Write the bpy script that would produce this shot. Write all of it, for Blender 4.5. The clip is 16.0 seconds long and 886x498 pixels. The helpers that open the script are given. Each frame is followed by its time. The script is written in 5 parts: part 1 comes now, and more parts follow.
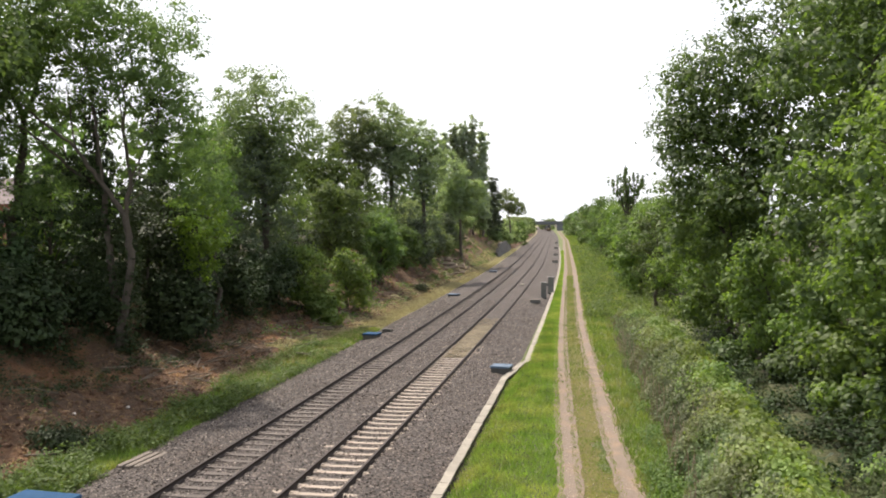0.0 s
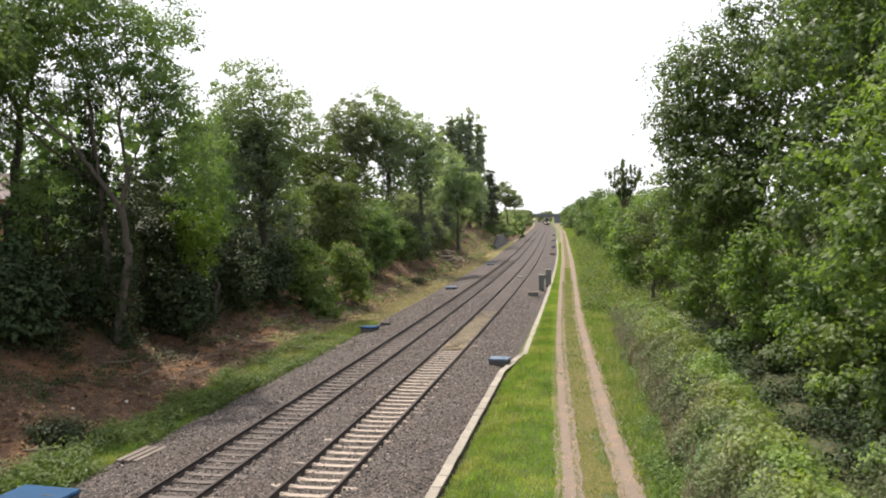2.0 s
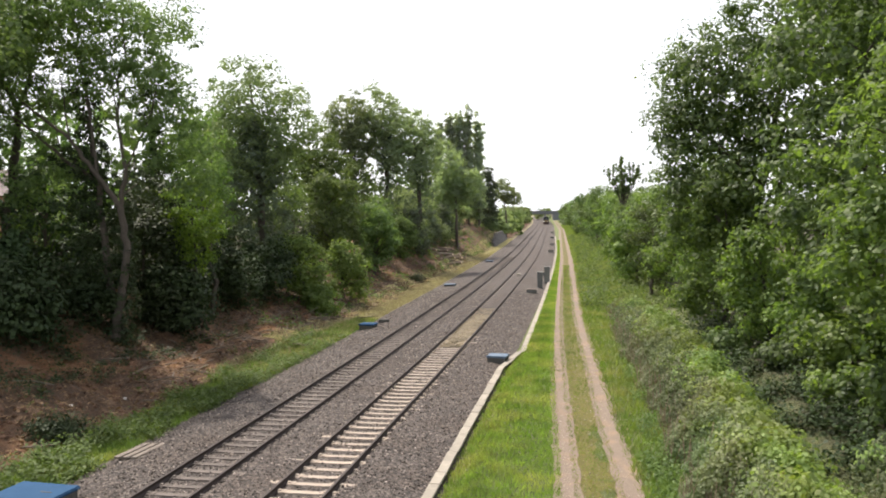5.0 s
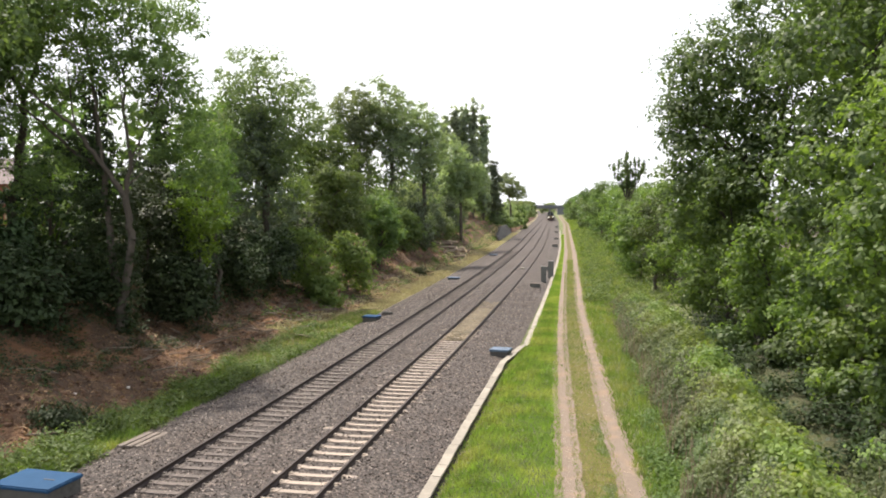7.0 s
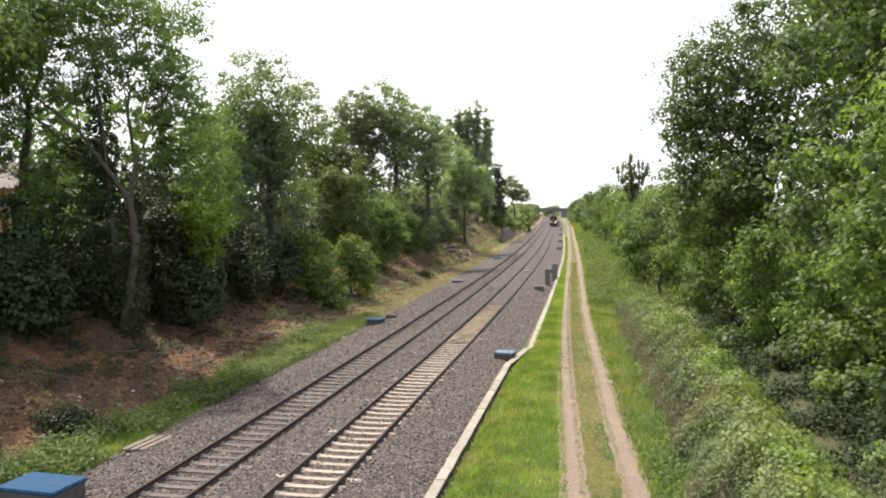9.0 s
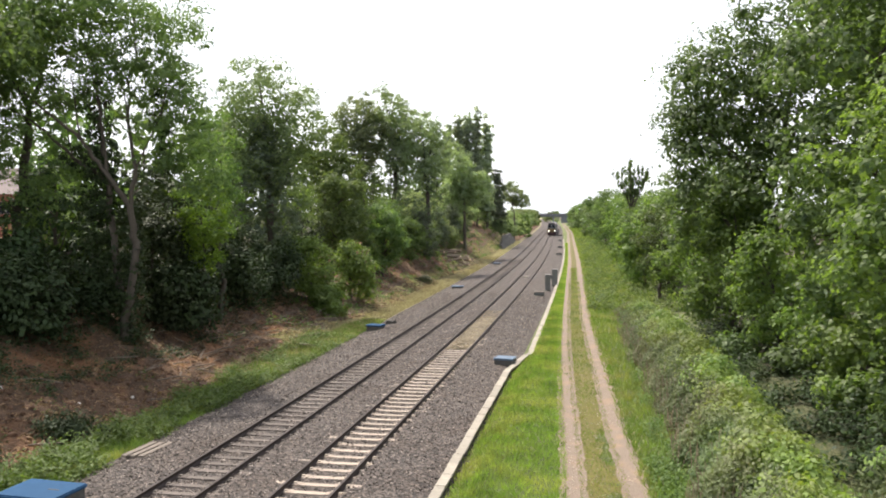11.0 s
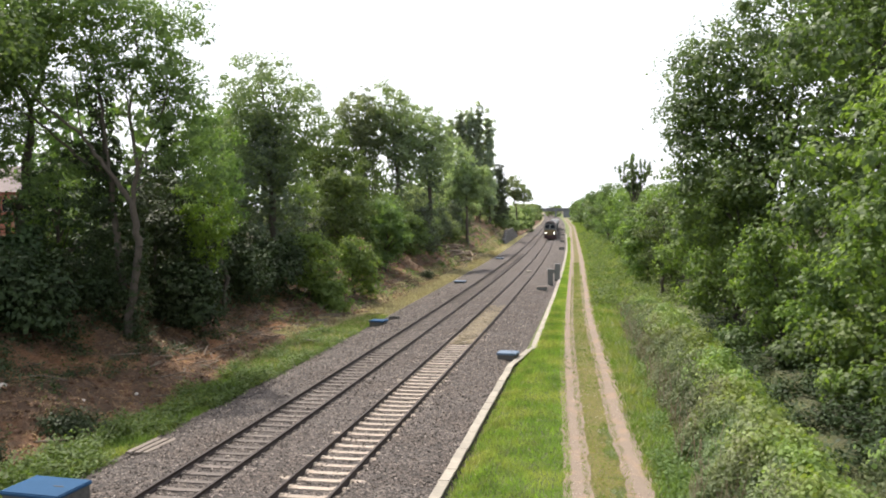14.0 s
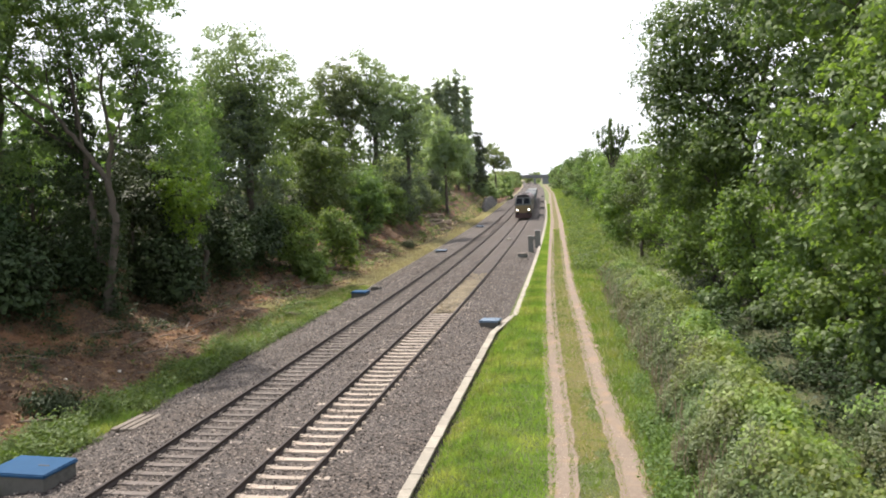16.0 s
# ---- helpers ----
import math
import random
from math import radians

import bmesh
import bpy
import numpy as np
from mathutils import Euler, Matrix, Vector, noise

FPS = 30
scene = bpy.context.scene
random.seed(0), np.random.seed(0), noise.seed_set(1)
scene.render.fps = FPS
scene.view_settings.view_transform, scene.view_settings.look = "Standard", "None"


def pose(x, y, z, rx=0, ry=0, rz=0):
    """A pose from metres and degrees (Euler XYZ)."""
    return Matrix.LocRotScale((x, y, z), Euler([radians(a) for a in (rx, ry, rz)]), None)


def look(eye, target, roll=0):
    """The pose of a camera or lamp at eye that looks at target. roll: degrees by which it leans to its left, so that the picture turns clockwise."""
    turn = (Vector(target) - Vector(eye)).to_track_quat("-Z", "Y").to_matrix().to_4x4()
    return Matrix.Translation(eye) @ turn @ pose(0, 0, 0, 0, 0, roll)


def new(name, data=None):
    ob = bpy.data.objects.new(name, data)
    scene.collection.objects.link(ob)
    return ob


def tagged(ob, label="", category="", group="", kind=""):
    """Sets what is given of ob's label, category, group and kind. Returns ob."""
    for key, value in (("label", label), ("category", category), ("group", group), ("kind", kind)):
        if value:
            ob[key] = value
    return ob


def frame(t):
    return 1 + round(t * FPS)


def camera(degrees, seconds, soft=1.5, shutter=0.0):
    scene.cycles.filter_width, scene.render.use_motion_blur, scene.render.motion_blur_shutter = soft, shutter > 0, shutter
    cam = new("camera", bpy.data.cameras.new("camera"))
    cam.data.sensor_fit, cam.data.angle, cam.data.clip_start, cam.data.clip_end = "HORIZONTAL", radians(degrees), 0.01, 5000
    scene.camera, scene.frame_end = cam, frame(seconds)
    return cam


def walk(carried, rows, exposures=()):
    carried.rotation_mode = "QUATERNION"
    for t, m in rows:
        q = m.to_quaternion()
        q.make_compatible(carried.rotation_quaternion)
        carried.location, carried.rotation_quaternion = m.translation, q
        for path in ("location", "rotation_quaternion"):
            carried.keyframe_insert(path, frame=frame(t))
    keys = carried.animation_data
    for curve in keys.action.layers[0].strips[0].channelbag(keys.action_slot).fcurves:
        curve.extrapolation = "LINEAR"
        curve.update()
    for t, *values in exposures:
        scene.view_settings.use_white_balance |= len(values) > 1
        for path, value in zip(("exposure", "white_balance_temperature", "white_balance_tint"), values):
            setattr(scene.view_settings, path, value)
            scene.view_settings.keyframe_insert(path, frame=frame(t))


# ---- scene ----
cam = camera(56.8, 16.0, soft=1.95)
EYE = (0.0, 0.0, 7.2)
# seconds, turn to the right, tilt up, lean of the picture (degrees)
TURNS = [
    (0, -10.51, -1.94, 0.52), (0.5, -10.58, -2.30, 0.41), (1, -10.56, -2.46, 0.96), (1.5, -10.46, -2.44, 0.72),
    (2, -10.34, -2.43, 0.82), (2.5, -10.30, -2.39, 0.91), (3, -10.18, -2.28, 1.31), (3.5, -10.12, -2.31, 1.09),
    (4, -10.17, -2.39, 1.10), (4.6, -10.21, -2.52, 0.95), (5.6, -10.30, -2.82, 0.45), (6.5, -10.42, -3.03, 0.14),
    (7, -10.53, -3.11, 0.12), (7.5, -10.61, -3.12, 0.05), (8, -10.66, -3.06, 0.02), (8.5, -10.72, -2.98, 0.09),
    (9, -10.80, -2.90, 0.23), (10.2, -10.80, -2.62, 0.30), (11.5, -10.78, -2.48, 0.35), (12, -10.77, -2.51, 0.56),
    (12.5, -10.80, -2.53, 0.51), (13, -10.88, -2.71, 0.57), (13.5, -10.93, -2.81, 0.71), (14, -10.97, -2.84, 0.65),
    (14.5, -10.97, -2.84, 0.61), (15, -11.00, -2.94, 0.49), (15.5, -10.54, -3.87, 2.97), (16, -9.65, -5.02, 1.96)]
walk(cam, [(t, pose(*EYE, 90 + up, 0, -turn) @ pose(0, 0, 0, 0, 0, -lean)) for t, turn, up, lean in TURNS],
     exposures=[(0, 0.19, 6550, 14), (4, 0.21, 6550, 14), (7, 0.37, 6550, 14), (9, 0.38, 6550, 14), (12.5, 0.40, 6400, 13), (15, 0.39, 6400, 13), (16, 0.44, 6400, 13)])

# ---- sky and sun: a hazy bright summer day, the sun high ahead and to the left ----
SUN = Vector((-0.33, 0.34, 0.88)).normalized()
world = bpy.data.worlds.new("world")
scene.world = world
world.use_nodes = True
wt = world.node_tree
sky = wt.nodes.new("ShaderNodeTexSky")
sky.sky_type = "NISHITA"
sky.sun_disc = False
sky.sun_elevation = math.asin(SUN.z)
sky.sun_rotation = math.atan2(SUN.x, SUN.y)
sky.dust_density = 6.0
sky.air_density = 1.0
sky.ozone_density = 1.0
haze = wt.nodes.new("ShaderNodeMixRGB")
up = wt.nodes.new("ShaderNodeSeparateXYZ")
wt.links.new(wt.nodes.new("ShaderNodeTexCoord").outputs["Generated"], up.inputs[0])
thin = wt.nodes.new("ShaderNodeMapRange")
for key, value in (("From Min", 0.28), ("From Max", 0.75), ("To Min", 0.72), ("To Max", 0.30)):
    thin.inputs[key].default_value = value
wt.links.new(up.outputs[2], thin.inputs["Value"])
wt.links.new(thin.outputs[0], haze.inputs[0])
haze.inputs[2].default_value = (9.5, 9.8, 10.2, 1)
wt.links.new(sky.outputs[0], haze.inputs[1])
back = wt.nodes["Background"]
wt.links.new(haze.outputs[0], back.inputs[0])
back.inputs[1].default_value = 0.15

sun_data = bpy.data.lights.new("sun", "SUN")
sun_data.energy = 5.0
sun_data.angle = radians(0.8)
sun_data.color = (1.0, 0.93, 0.82)
sun = new("sun", sun_data)
sun.matrix_world = look(SUN * 200, (0, 0, 0))


# ---- materials ----
def material(name, rough=0.8, metal=0.0):
    m = bpy.data.materials.new(name)
    m.use_nodes = True
    b = m.node_tree.nodes["Principled BSDF"]
    b.inputs["Roughness"].default_value = rough
    b.inputs["Metallic"].default_value = metal
    return m, m.node_tree, b


def node(nt, kind, **values):
    n = nt.nodes.new(kind)
    for key, value in values.items():
        n.inputs[key].default_value = value
    return n


def noise_node(nt, coord, scale, detail=4.0, rough=0.6):
    n = node(nt, "ShaderNodeTexNoise", Scale=scale, Detail=detail, Roughness=rough)
    nt.links.new(coord, n.inputs["Vector"])
    return n.outputs["Fac"]


def ramp(nt, fac, stops):
    n = nt.nodes.new("ShaderNodeValToRGB")
    e = n.color_ramp.elements
    while len(e) < len(stops):
        e.new(0.5)
    for k, (at, col) in enumerate(stops):
        e[k].position = at
        e[k].color = (*col, 1) if len(col) == 3 else col
    nt.links.new(fac, n.inputs[0])
    return n.outputs[0]


def mix(nt, fac, a, b, mode="MIX"):
    n = nt.nodes.new("ShaderNodeMixRGB")
    n.blend_type = mode
    for sock, v in ((n.inputs[0], fac), (n.inputs[1], a), (n.inputs[2], b)):
        if isinstance(v, bpy.types.NodeSocket):
            nt.links.new(v, sock)
        elif isinstance(v, (int, float)):
            sock.default_value = v
        else:
            sock.default_value = (*v, 1)
    return n.outputs[0]


def sums(nt, op, a, b):
    n = nt.nodes.new("ShaderNodeMath")
    n.operation = op
    for sock, v in ((n.inputs[0], a), (n.inputs[1], b)):
        if isinstance(v, bpy.types.NodeSocket):
            nt.links.new(v, sock)
        else:
            sock.default_value = v
    return n.outputs[0]


def step(nt, value, lo, hi):
    n = nt.nodes.new("ShaderNodeMapRange")
    n.inputs["From Min"].default_value = lo
    n.inputs["From Max"].default_value = hi
    nt.links.new(value, n.inputs["Value"])
    return n.outputs[0]


def relief(nt, b, height, strength, distance):
    n = node(nt, "ShaderNodeBump", Strength=strength, Distance=distance)
    nt.links.new(height, n.inputs["Height"])
    nt.links.new(n.outputs[0], b.inputs["Normal"])


def place(nt):
    return nt.nodes.new("ShaderNodeNewGeometry").outputs["Position"]


def speckled(name, dark, light, scale, rough=0.85, bump=0.4, depth=0.01, vary=0.25, metal=0.0):
    """A surface mottled at two scales, each object a little different."""
    m, nt, b = material(name, rough, metal)
    p = nt.nodes.new("ShaderNodeTexCoord").outputs["Object"]
    fine = noise_node(nt, p, scale, 6.0, 0.7)
    broad = noise_node(nt, p, scale * 0.13, 3.0)
    col = ramp(nt, fine, [(0.3, dark), (0.72, light)])
    col = mix(nt, step(nt, broad, 0.35, 0.7), col, [c * 0.72 for c in light], "MIX") if vary else col
    rnd = nt.nodes.new("ShaderNodeObjectInfo").outputs["Random"]
    val = step(nt, rnd, 0.0, 1.0)
    hsv = node(nt, "ShaderNodeHueSaturation")
    nt.links.new(col, hsv.inputs["Color"])
    nt.links.new(sums(nt, "ADD", sums(nt, "MULTIPLY", val, 2 * vary), 1 - vary), hsv.inputs["Value"])
    nt.links.new(hsv.outputs[0], b.inputs["Base Color"])
    relief(nt, b, fine, bump, depth)
    return m


def leafy(name, dark, light, shine=0.35, through_light=0.4, dry=None):
    """Leaves: each leaf and each plant differs; light passes through them."""
    m, nt, b = material(name, 0.5)
    geo = nt.nodes.new("ShaderNodeNewGeometry")
    isl = geo.outputs["Random Per Island"]
    broad = noise_node(nt, geo.outputs["Position"], 0.9, 3.0)
    col = mix(nt, sums(nt, "ADD", sums(nt, "MULTIPLY", isl, 0.5), sums(nt, "MULTIPLY", step(nt, broad, 0.36, 0.66), 0.5)), dark, light)
    if dry:
        patch = noise_node(nt, geo.outputs["Position"], 0.42, 4.0, 0.65)
        col = mix(nt, sums(nt, "MULTIPLY", step(nt, patch, 0.46, 0.68), 0.75), col, dry)
    rnd = nt.nodes.new("ShaderNodeObjectInfo").outputs["Random"]
    hsv = node(nt, "ShaderNodeHueSaturation")
    nt.links.new(col, hsv.inputs["Color"])
    nt.links.new(sums(nt, "ADD", sums(nt, "MULTIPLY", rnd, 0.5), 0.75), hsv.inputs["Value"])
    nt.links.new(sums(nt, "ADD", sums(nt, "MULTIPLY", rnd, 0.03), 0.485), hsv.inputs["Hue"])
    nt.links.new(hsv.outputs[0], b.inputs["Base Color"])
    b.inputs["Roughness"].default_value = 0.58
    b.inputs["Specular IOR Level"].default_value = shine
    tr = nt.nodes.new("ShaderNodeBsdfTranslucent")
    nt.links.new(mix(nt, 1.0, hsv.outputs[0], (1.5, 1.6, 0.7), "MULTIPLY"), tr.inputs[0])
    sh = nt.nodes.new("ShaderNodeMixShader")
    sh.inputs[0].default_value = through_light
    nt.links.new(b.outputs[0], sh.inputs[1])
    nt.links.new(tr.outputs[0], sh.inputs[2])
    nt.links.new(sh.outputs[0], nt.nodes["Material Output"].inputs[0])
    return m


def glow(name, colour, strength):
    m, nt, b = material(name)
    b.inputs["Emission Color"].default_value = (*colour, 1)
    b.inputs["Emission Strength"].default_value = strength
    return m


LEAF_ASH = leafy("ash_leaf", (0.060, 0.098, 0.038), (0.155, 0.215, 0.080), 0.3, 0.48)
# deep green ivy, lowered further so its colour carries the understorey's shade
LEAF_DARK = leafy("shade_darkened_ivy_leaf", (0.018, 0.031, 0.014), (0.052, 0.078, 0.028), 0.18, 0.16)
LEAF_FRESH = leafy("fresh_leaf", (0.09, 0.16, 0.022), (0.17, 0.28, 0.035), 0.35, 0.45)
LEAF_MAPLE = leafy("maple_leaf", (0.046, 0.084, 0.024), (0.185, 0.262, 0.064), 0.5, 0.5)
# darker copy of the maple leaf, with shade put into the colour
LEAF_SHADE = leafy("shaded_maple_leaf", (0.034, 0.060, 0.022), (0.130, 0.185, 0.054), 0.5, 0.42)
# ash leaf for mid-distance trees, lightened to carry the haze in its colour
LEAF_ASH_HAZE = leafy("haze_paled_ash_leaf", (0.092, 0.132, 0.070), (0.20, 0.25, 0.125), 0.3, 0.5)
LEAF_CLIMBER = leafy("pale_climber_leaf", (0.075, 0.122, 0.032), (0.20, 0.27, 0.075), 0.35, 0.42)
LEAF_NETTLE = leafy("dull_nettle_leaf", (0.052, 0.080, 0.032), (0.165, 0.215, 0.082), 0.4, 0.32, (0.17, 0.165, 0.075))
LEAF_BUSH = leafy("bush_leaf", (0.058, 0.098, 0.028), (0.14, 0.205, 0.056), 0.3, 0.38)
# leaf of distant trees: aerial haze is painted in as a pale blue-green
LEAF_HAZE = leafy("haze_paled_leaf", (0.135, 0.175, 0.115), (0.24, 0.285, 0.17), 0.25, 0.55)
LEAF_BRAMBLE = leafy("bramble_leaf", (0.058, 0.098, 0.024), (0.225, 0.305, 0.075), 0.45, 0.4, (0.20, 0.225, 0.06))
BLADE = leafy("grass_blade", (0.10, 0.165, 0.032), (0.225, 0.315, 0.07), 0.25, 0.45, (0.36, 0.35, 0.12))
BLADE_DARK = leafy("coarse_grass_blade", (0.085, 0.13, 0.03), (0.18, 0.245, 0.06), 0.25, 0.4, (0.30, 0.27, 0.12))
BLADE_DRY = leafy("dry_grass_blade", (0.30, 0.27, 0.15), (0.60, 0.54, 0.34), 0.2, 0.12)
# distant poplars, paled in colour to imitate haze
LEAF_POPLAR_HAZE = leafy("haze_paled_poplar_leaf", (0.17, 0.205, 0.16), (0.29, 0.33, 0.26), 0.3, 0.58)
STALK = speckled("dead_stalk", (0.13, 0.095, 0.06), (0.34, 0.26, 0.17), 6.0)
TWIG = leafy("dead_leaf_and_twig", (0.12, 0.07, 0.04), (0.42, 0.28, 0.16), 0.15, 0.1)
BARK = speckled("bark", (0.035, 0.029, 0.023), (0.105, 0.088, 0.066), 5.0, 0.95, 0.9, 0.03)
CONCRETE = speckled("sleeper_concrete", (0.24, 0.20, 0.155), (0.43, 0.365, 0.295), 9.0, 0.9, 0.3, 0.006, 0.14)
SLEEPER_OLD = speckled("brake_dusted_concrete", (0.078, 0.066, 0.056), (0.165, 0.14, 0.12), 9.0, 0.9, 0.3, 0.006, 0.16)
TROUGH = speckled("trough_concrete", (0.20, 0.18, 0.14), (0.36, 0.33, 0.27), 7.0, 0.9, 0.3, 0.006, 0.14)
RUST = speckled("rusty_rail", (0.022, 0.015, 0.012), (0.048, 0.032, 0.025), 12.0, 0.75, 0.2, 0.003, 0.05)
STEEL = speckled("rail_head_steel", (0.034, 0.026, 0.022), (0.065, 0.052, 0.046), 10.0, 0.8, 0.1, 0.001, 0.05, 0.0)
BLUE = speckled("blue_fibreglass", (0.012, 0.055, 0.125), (0.022, 0.078, 0.165), 4.0, 0.7, 0.1, 0.002, 0.1)
BLUE.node_tree.nodes["Principled BSDF"].inputs["Specular IOR Level"].default_value = 0.15
BLUE_PALE = speckled("faded_blue_fibreglass", (0.075, 0.12, 0.18), (0.12, 0.175, 0.24), 4.0, 0.75, 0.1, 0.002, 0.1)
GREY_BOX = speckled("box_wall_concrete", (0.05, 0.05, 0.045), (0.12, 0.115, 0.10), 6.0)
CABINET = speckled("grey_painted_steel", (0.13, 0.135, 0.125), (0.21, 0.215, 0.20), 5.0, 0.6, 0.1, 0.002, 0.1)
WOOD_GREY = speckled("weathered_board", (0.10, 0.085, 0.07), (0.22, 0.185, 0.15), 8.0, 0.9, 0.4, 0.005, 0.12)
BARK_PALE = speckled("grey_ash_bark", (0.038, 0.032, 0.025), (0.135, 0.113, 0.086), 3.5, 0.95, 1.0, 0.04)
# ivy on farther trees, its colour raised to imitate haze
LEAF_IVY_HAZE = leafy("haze_paled_ivy_leaf", (0.058, 0.078, 0.052), (0.135, 0.165, 0.105), 0.25, 0.3)
LOG = speckled("cut_log_bark", (0.10, 0.08, 0.06), (0.24, 0.19, 0.14), 6.0)
LOG_END = speckled("pale_sawn_wood", (0.55, 0.42, 0.27), (0.75, 0.62, 0.44), 6.0)
BRIDGE = speckled("bridge_brick_and_steel", (0.10, 0.11, 0.12), (0.20, 0.21, 0.22), 2.0)
BRICK = speckled("red_house_brick", (0.30, 0.11, 0.07), (0.45, 0.18, 0.11), 3.0)
ROOF = speckled("grey_roof_tile", (0.16, 0.13, 0.12), (0.28, 0.23, 0.21), 3.0)
STONE_WALL = speckled("grey_stone_wall", (0.09, 0.088, 0.08), (0.20, 0.19, 0.17), 1.5, 0.95, 0.8, 0.05)
WHITE_STONE = speckled("pale_stone", (0.5, 0.47, 0.42), (0.75, 0.7, 0.62), 8.0)
LOCO_BLUE = speckled("maroon_loco_paint", (0.05, 0.02, 0.022), (0.085, 0.035, 0.036), 3.0, 0.5, 0.05, 0.002, 0.05)
LOCO_YELLOW = speckled("ochre_warning_paint", (0.15, 0.108, 0.045), (0.22, 0.16, 0.066), 3.0, 0.45, 0.05, 0.002, 0.05)
LOCO_GREY = speckled("loco_grey_paint", (0.075, 0.082, 0.075), (0.12, 0.128, 0.118), 3.0, 0.45, 0.05, 0.002, 0.05)
BLACK = speckled("black_underframe", (0.012, 0.011, 0.011), (0.035, 0.03, 0.028), 5.0, 0.7)
CONTAINER = speckled("grey_container_steel", (0.11, 0.12, 0.12), (0.18, 0.195, 0.19), 3.0, 0.9, 0.1, 0.004, 0.2)
CONTAINER_BLUE = speckled("blue_container_steel", (0.035, 0.045, 0.06), (0.06, 0.075, 0.09), 3.0, 0.85, 0.1, 0.004, 0.2)
WHITE_PAINT = speckled("pale_grey_paint", (0.36, 0.38, 0.37), (0.5, 0.52, 0.51), 4.0, 0.5, 0.05, 0.002, 0.05)
GLASS = material("windscreen_glass", 0.25)[0]
GLASS.node_tree.nodes["Principled BSDF"].inputs["Specular IOR Level"].default_value = 0.1
GLASS.node_tree.nodes["Principled BSDF"].inputs["Base Color"].default_value = (0.01, 0.012, 0.015, 1)
LAMP = glow("headlight", (1.0, 0.95, 0.85), 4.0)


def ballast_material():
    m, nt, b = material("granite_ballast", 0.9)
    p = place(nt)
    v = nt.nodes.new("ShaderNodeTexVoronoi")
    v.inputs["Scale"].default_value = 15.0
    nt.links.new(p, v.inputs["Vector"])
    gray = nt.nodes.new("ShaderNodeRGBToBW")
    nt.links.new(v.outputs["Color"], gray.inputs[0])
    col = ramp(nt, gray.outputs[0], [(0.15, (0.021, 0.017, 0.015)), (0.55, (0.060, 0.050, 0.043)), (0.9, (0.165, 0.139, 0.118))])
    broad = noise_node(nt, p, 0.35, 4.0)
    col = mix(nt, step(nt, broad, 0.4, 0.75), col, mix(nt, 1.0, col, (0.82, 0.74, 0.66), "MULTIPLY"))
    nt.links.new(col, b.inputs["Base Color"])
    relief(nt, b, v.outputs["Distance"], 1.0, 0.05)
    return m


def stone_material():
    m, nt, b = material("ballast_stone", 0.9)
    isl = nt.nodes.new("ShaderNodeNewGeometry").outputs["Random Per Island"]
    nt.links.new(ramp(nt, isl, [(0.0, (0.026, 0.021, 0.017)), (0.6, (0.088, 0.072, 0.060)), (1.0, (0.42, 0.36, 0.31))]), b.inputs["Base Color"])
    return m


def ground_material():
    """Soil bank, weedy verges and turf, told apart by the distance from the railway (first map coordinate)."""
    m, nt, b = material("ground_soil_and_turf", 0.95)
    p = place(nt)
    uv = nt.nodes.new("ShaderNodeUVMap")
    uv.uv_map = "plan"
    sep = nt.nodes.new("ShaderNodeSeparateXYZ")
    nt.links.new(uv.outputs[0], sep.inputs[0])
    u = sep.outputs[0]
    n1 = noise_node(nt, p, 0.45, 5.0)
    n2 = noise_node(nt, p, 2.6, 8.0, 0.78)
    n3 = noise_node(nt, p, 14.0, 5.0, 0.7)
    wob = sums(nt, "ADD", u, sums(nt, "MULTIPLY", sums(nt, "SUBTRACT", n1, 0.5), 4.0))
    soil = ramp(nt, n2, [(0.3, (0.034, 0.020, 0.011)), (0.52, (0.105, 0.060, 0.031)), (0.75, (0.25, 0.155, 0.085))])
    clay = ramp(nt, n3, [(0.3, (0.15, 0.066, 0.029)), (0.7, (0.40, 0.195, 0.085))])
    soil = mix(nt, sums(nt, "MULTIPLY", step(nt, n1, 0.50, 0.66), 0.8), soil, clay)
    turf = ramp(nt, n3, [(0.3, (0.060, 0.082, 0.024)), (0.7, (0.15, 0.18, 0.056))])
    turf = mix(nt, step(nt, n2, 0.5, 0.75), turf, (0.20, 0.22, 0.06))
    weeds = ramp(nt, n2, [(0.3, (0.04, 0.065, 0.018)), (0.6, (0.12, 0.16, 0.035)), (0.8, (0.33, 0.29, 0.12))])
    litter = ramp(nt, n2, [(0.3, (0.025, 0.022, 0.014)), (0.7, (0.09, 0.075, 0.042))])
    weeds = mix(nt, step(nt, sep.outputs[1], 34.0, 52.0), weeds, ramp(nt, n2, [(0.3, (0.13, 0.125, 0.06)), (0.55, (0.31, 0.27, 0.16)), (0.75, (0.50, 0.43, 0.28))]))
    near = step(nt, sep.outputs[1], 38.0, 60.0)
    col = mix(nt, step(nt, sums(nt, "SUBTRACT", wob, near), -9.7, -9.1), soil, weeds)
    col = mix(nt, step(nt, wob, -28.0, -24.0), litter, col)
    col = mix(nt, step(nt, u, 0.0, 0.1), col, turf)
    col = mix(nt, step(nt, wob, 13.0, 15.5), col, litter)
    nt.links.new(col, b.inputs["Base Color"])
    relief(nt, b, sums(nt, "ADD", n2, sums(nt, "MULTIPLY", n3, 0.4)), 1.0, 0.22)
    return m


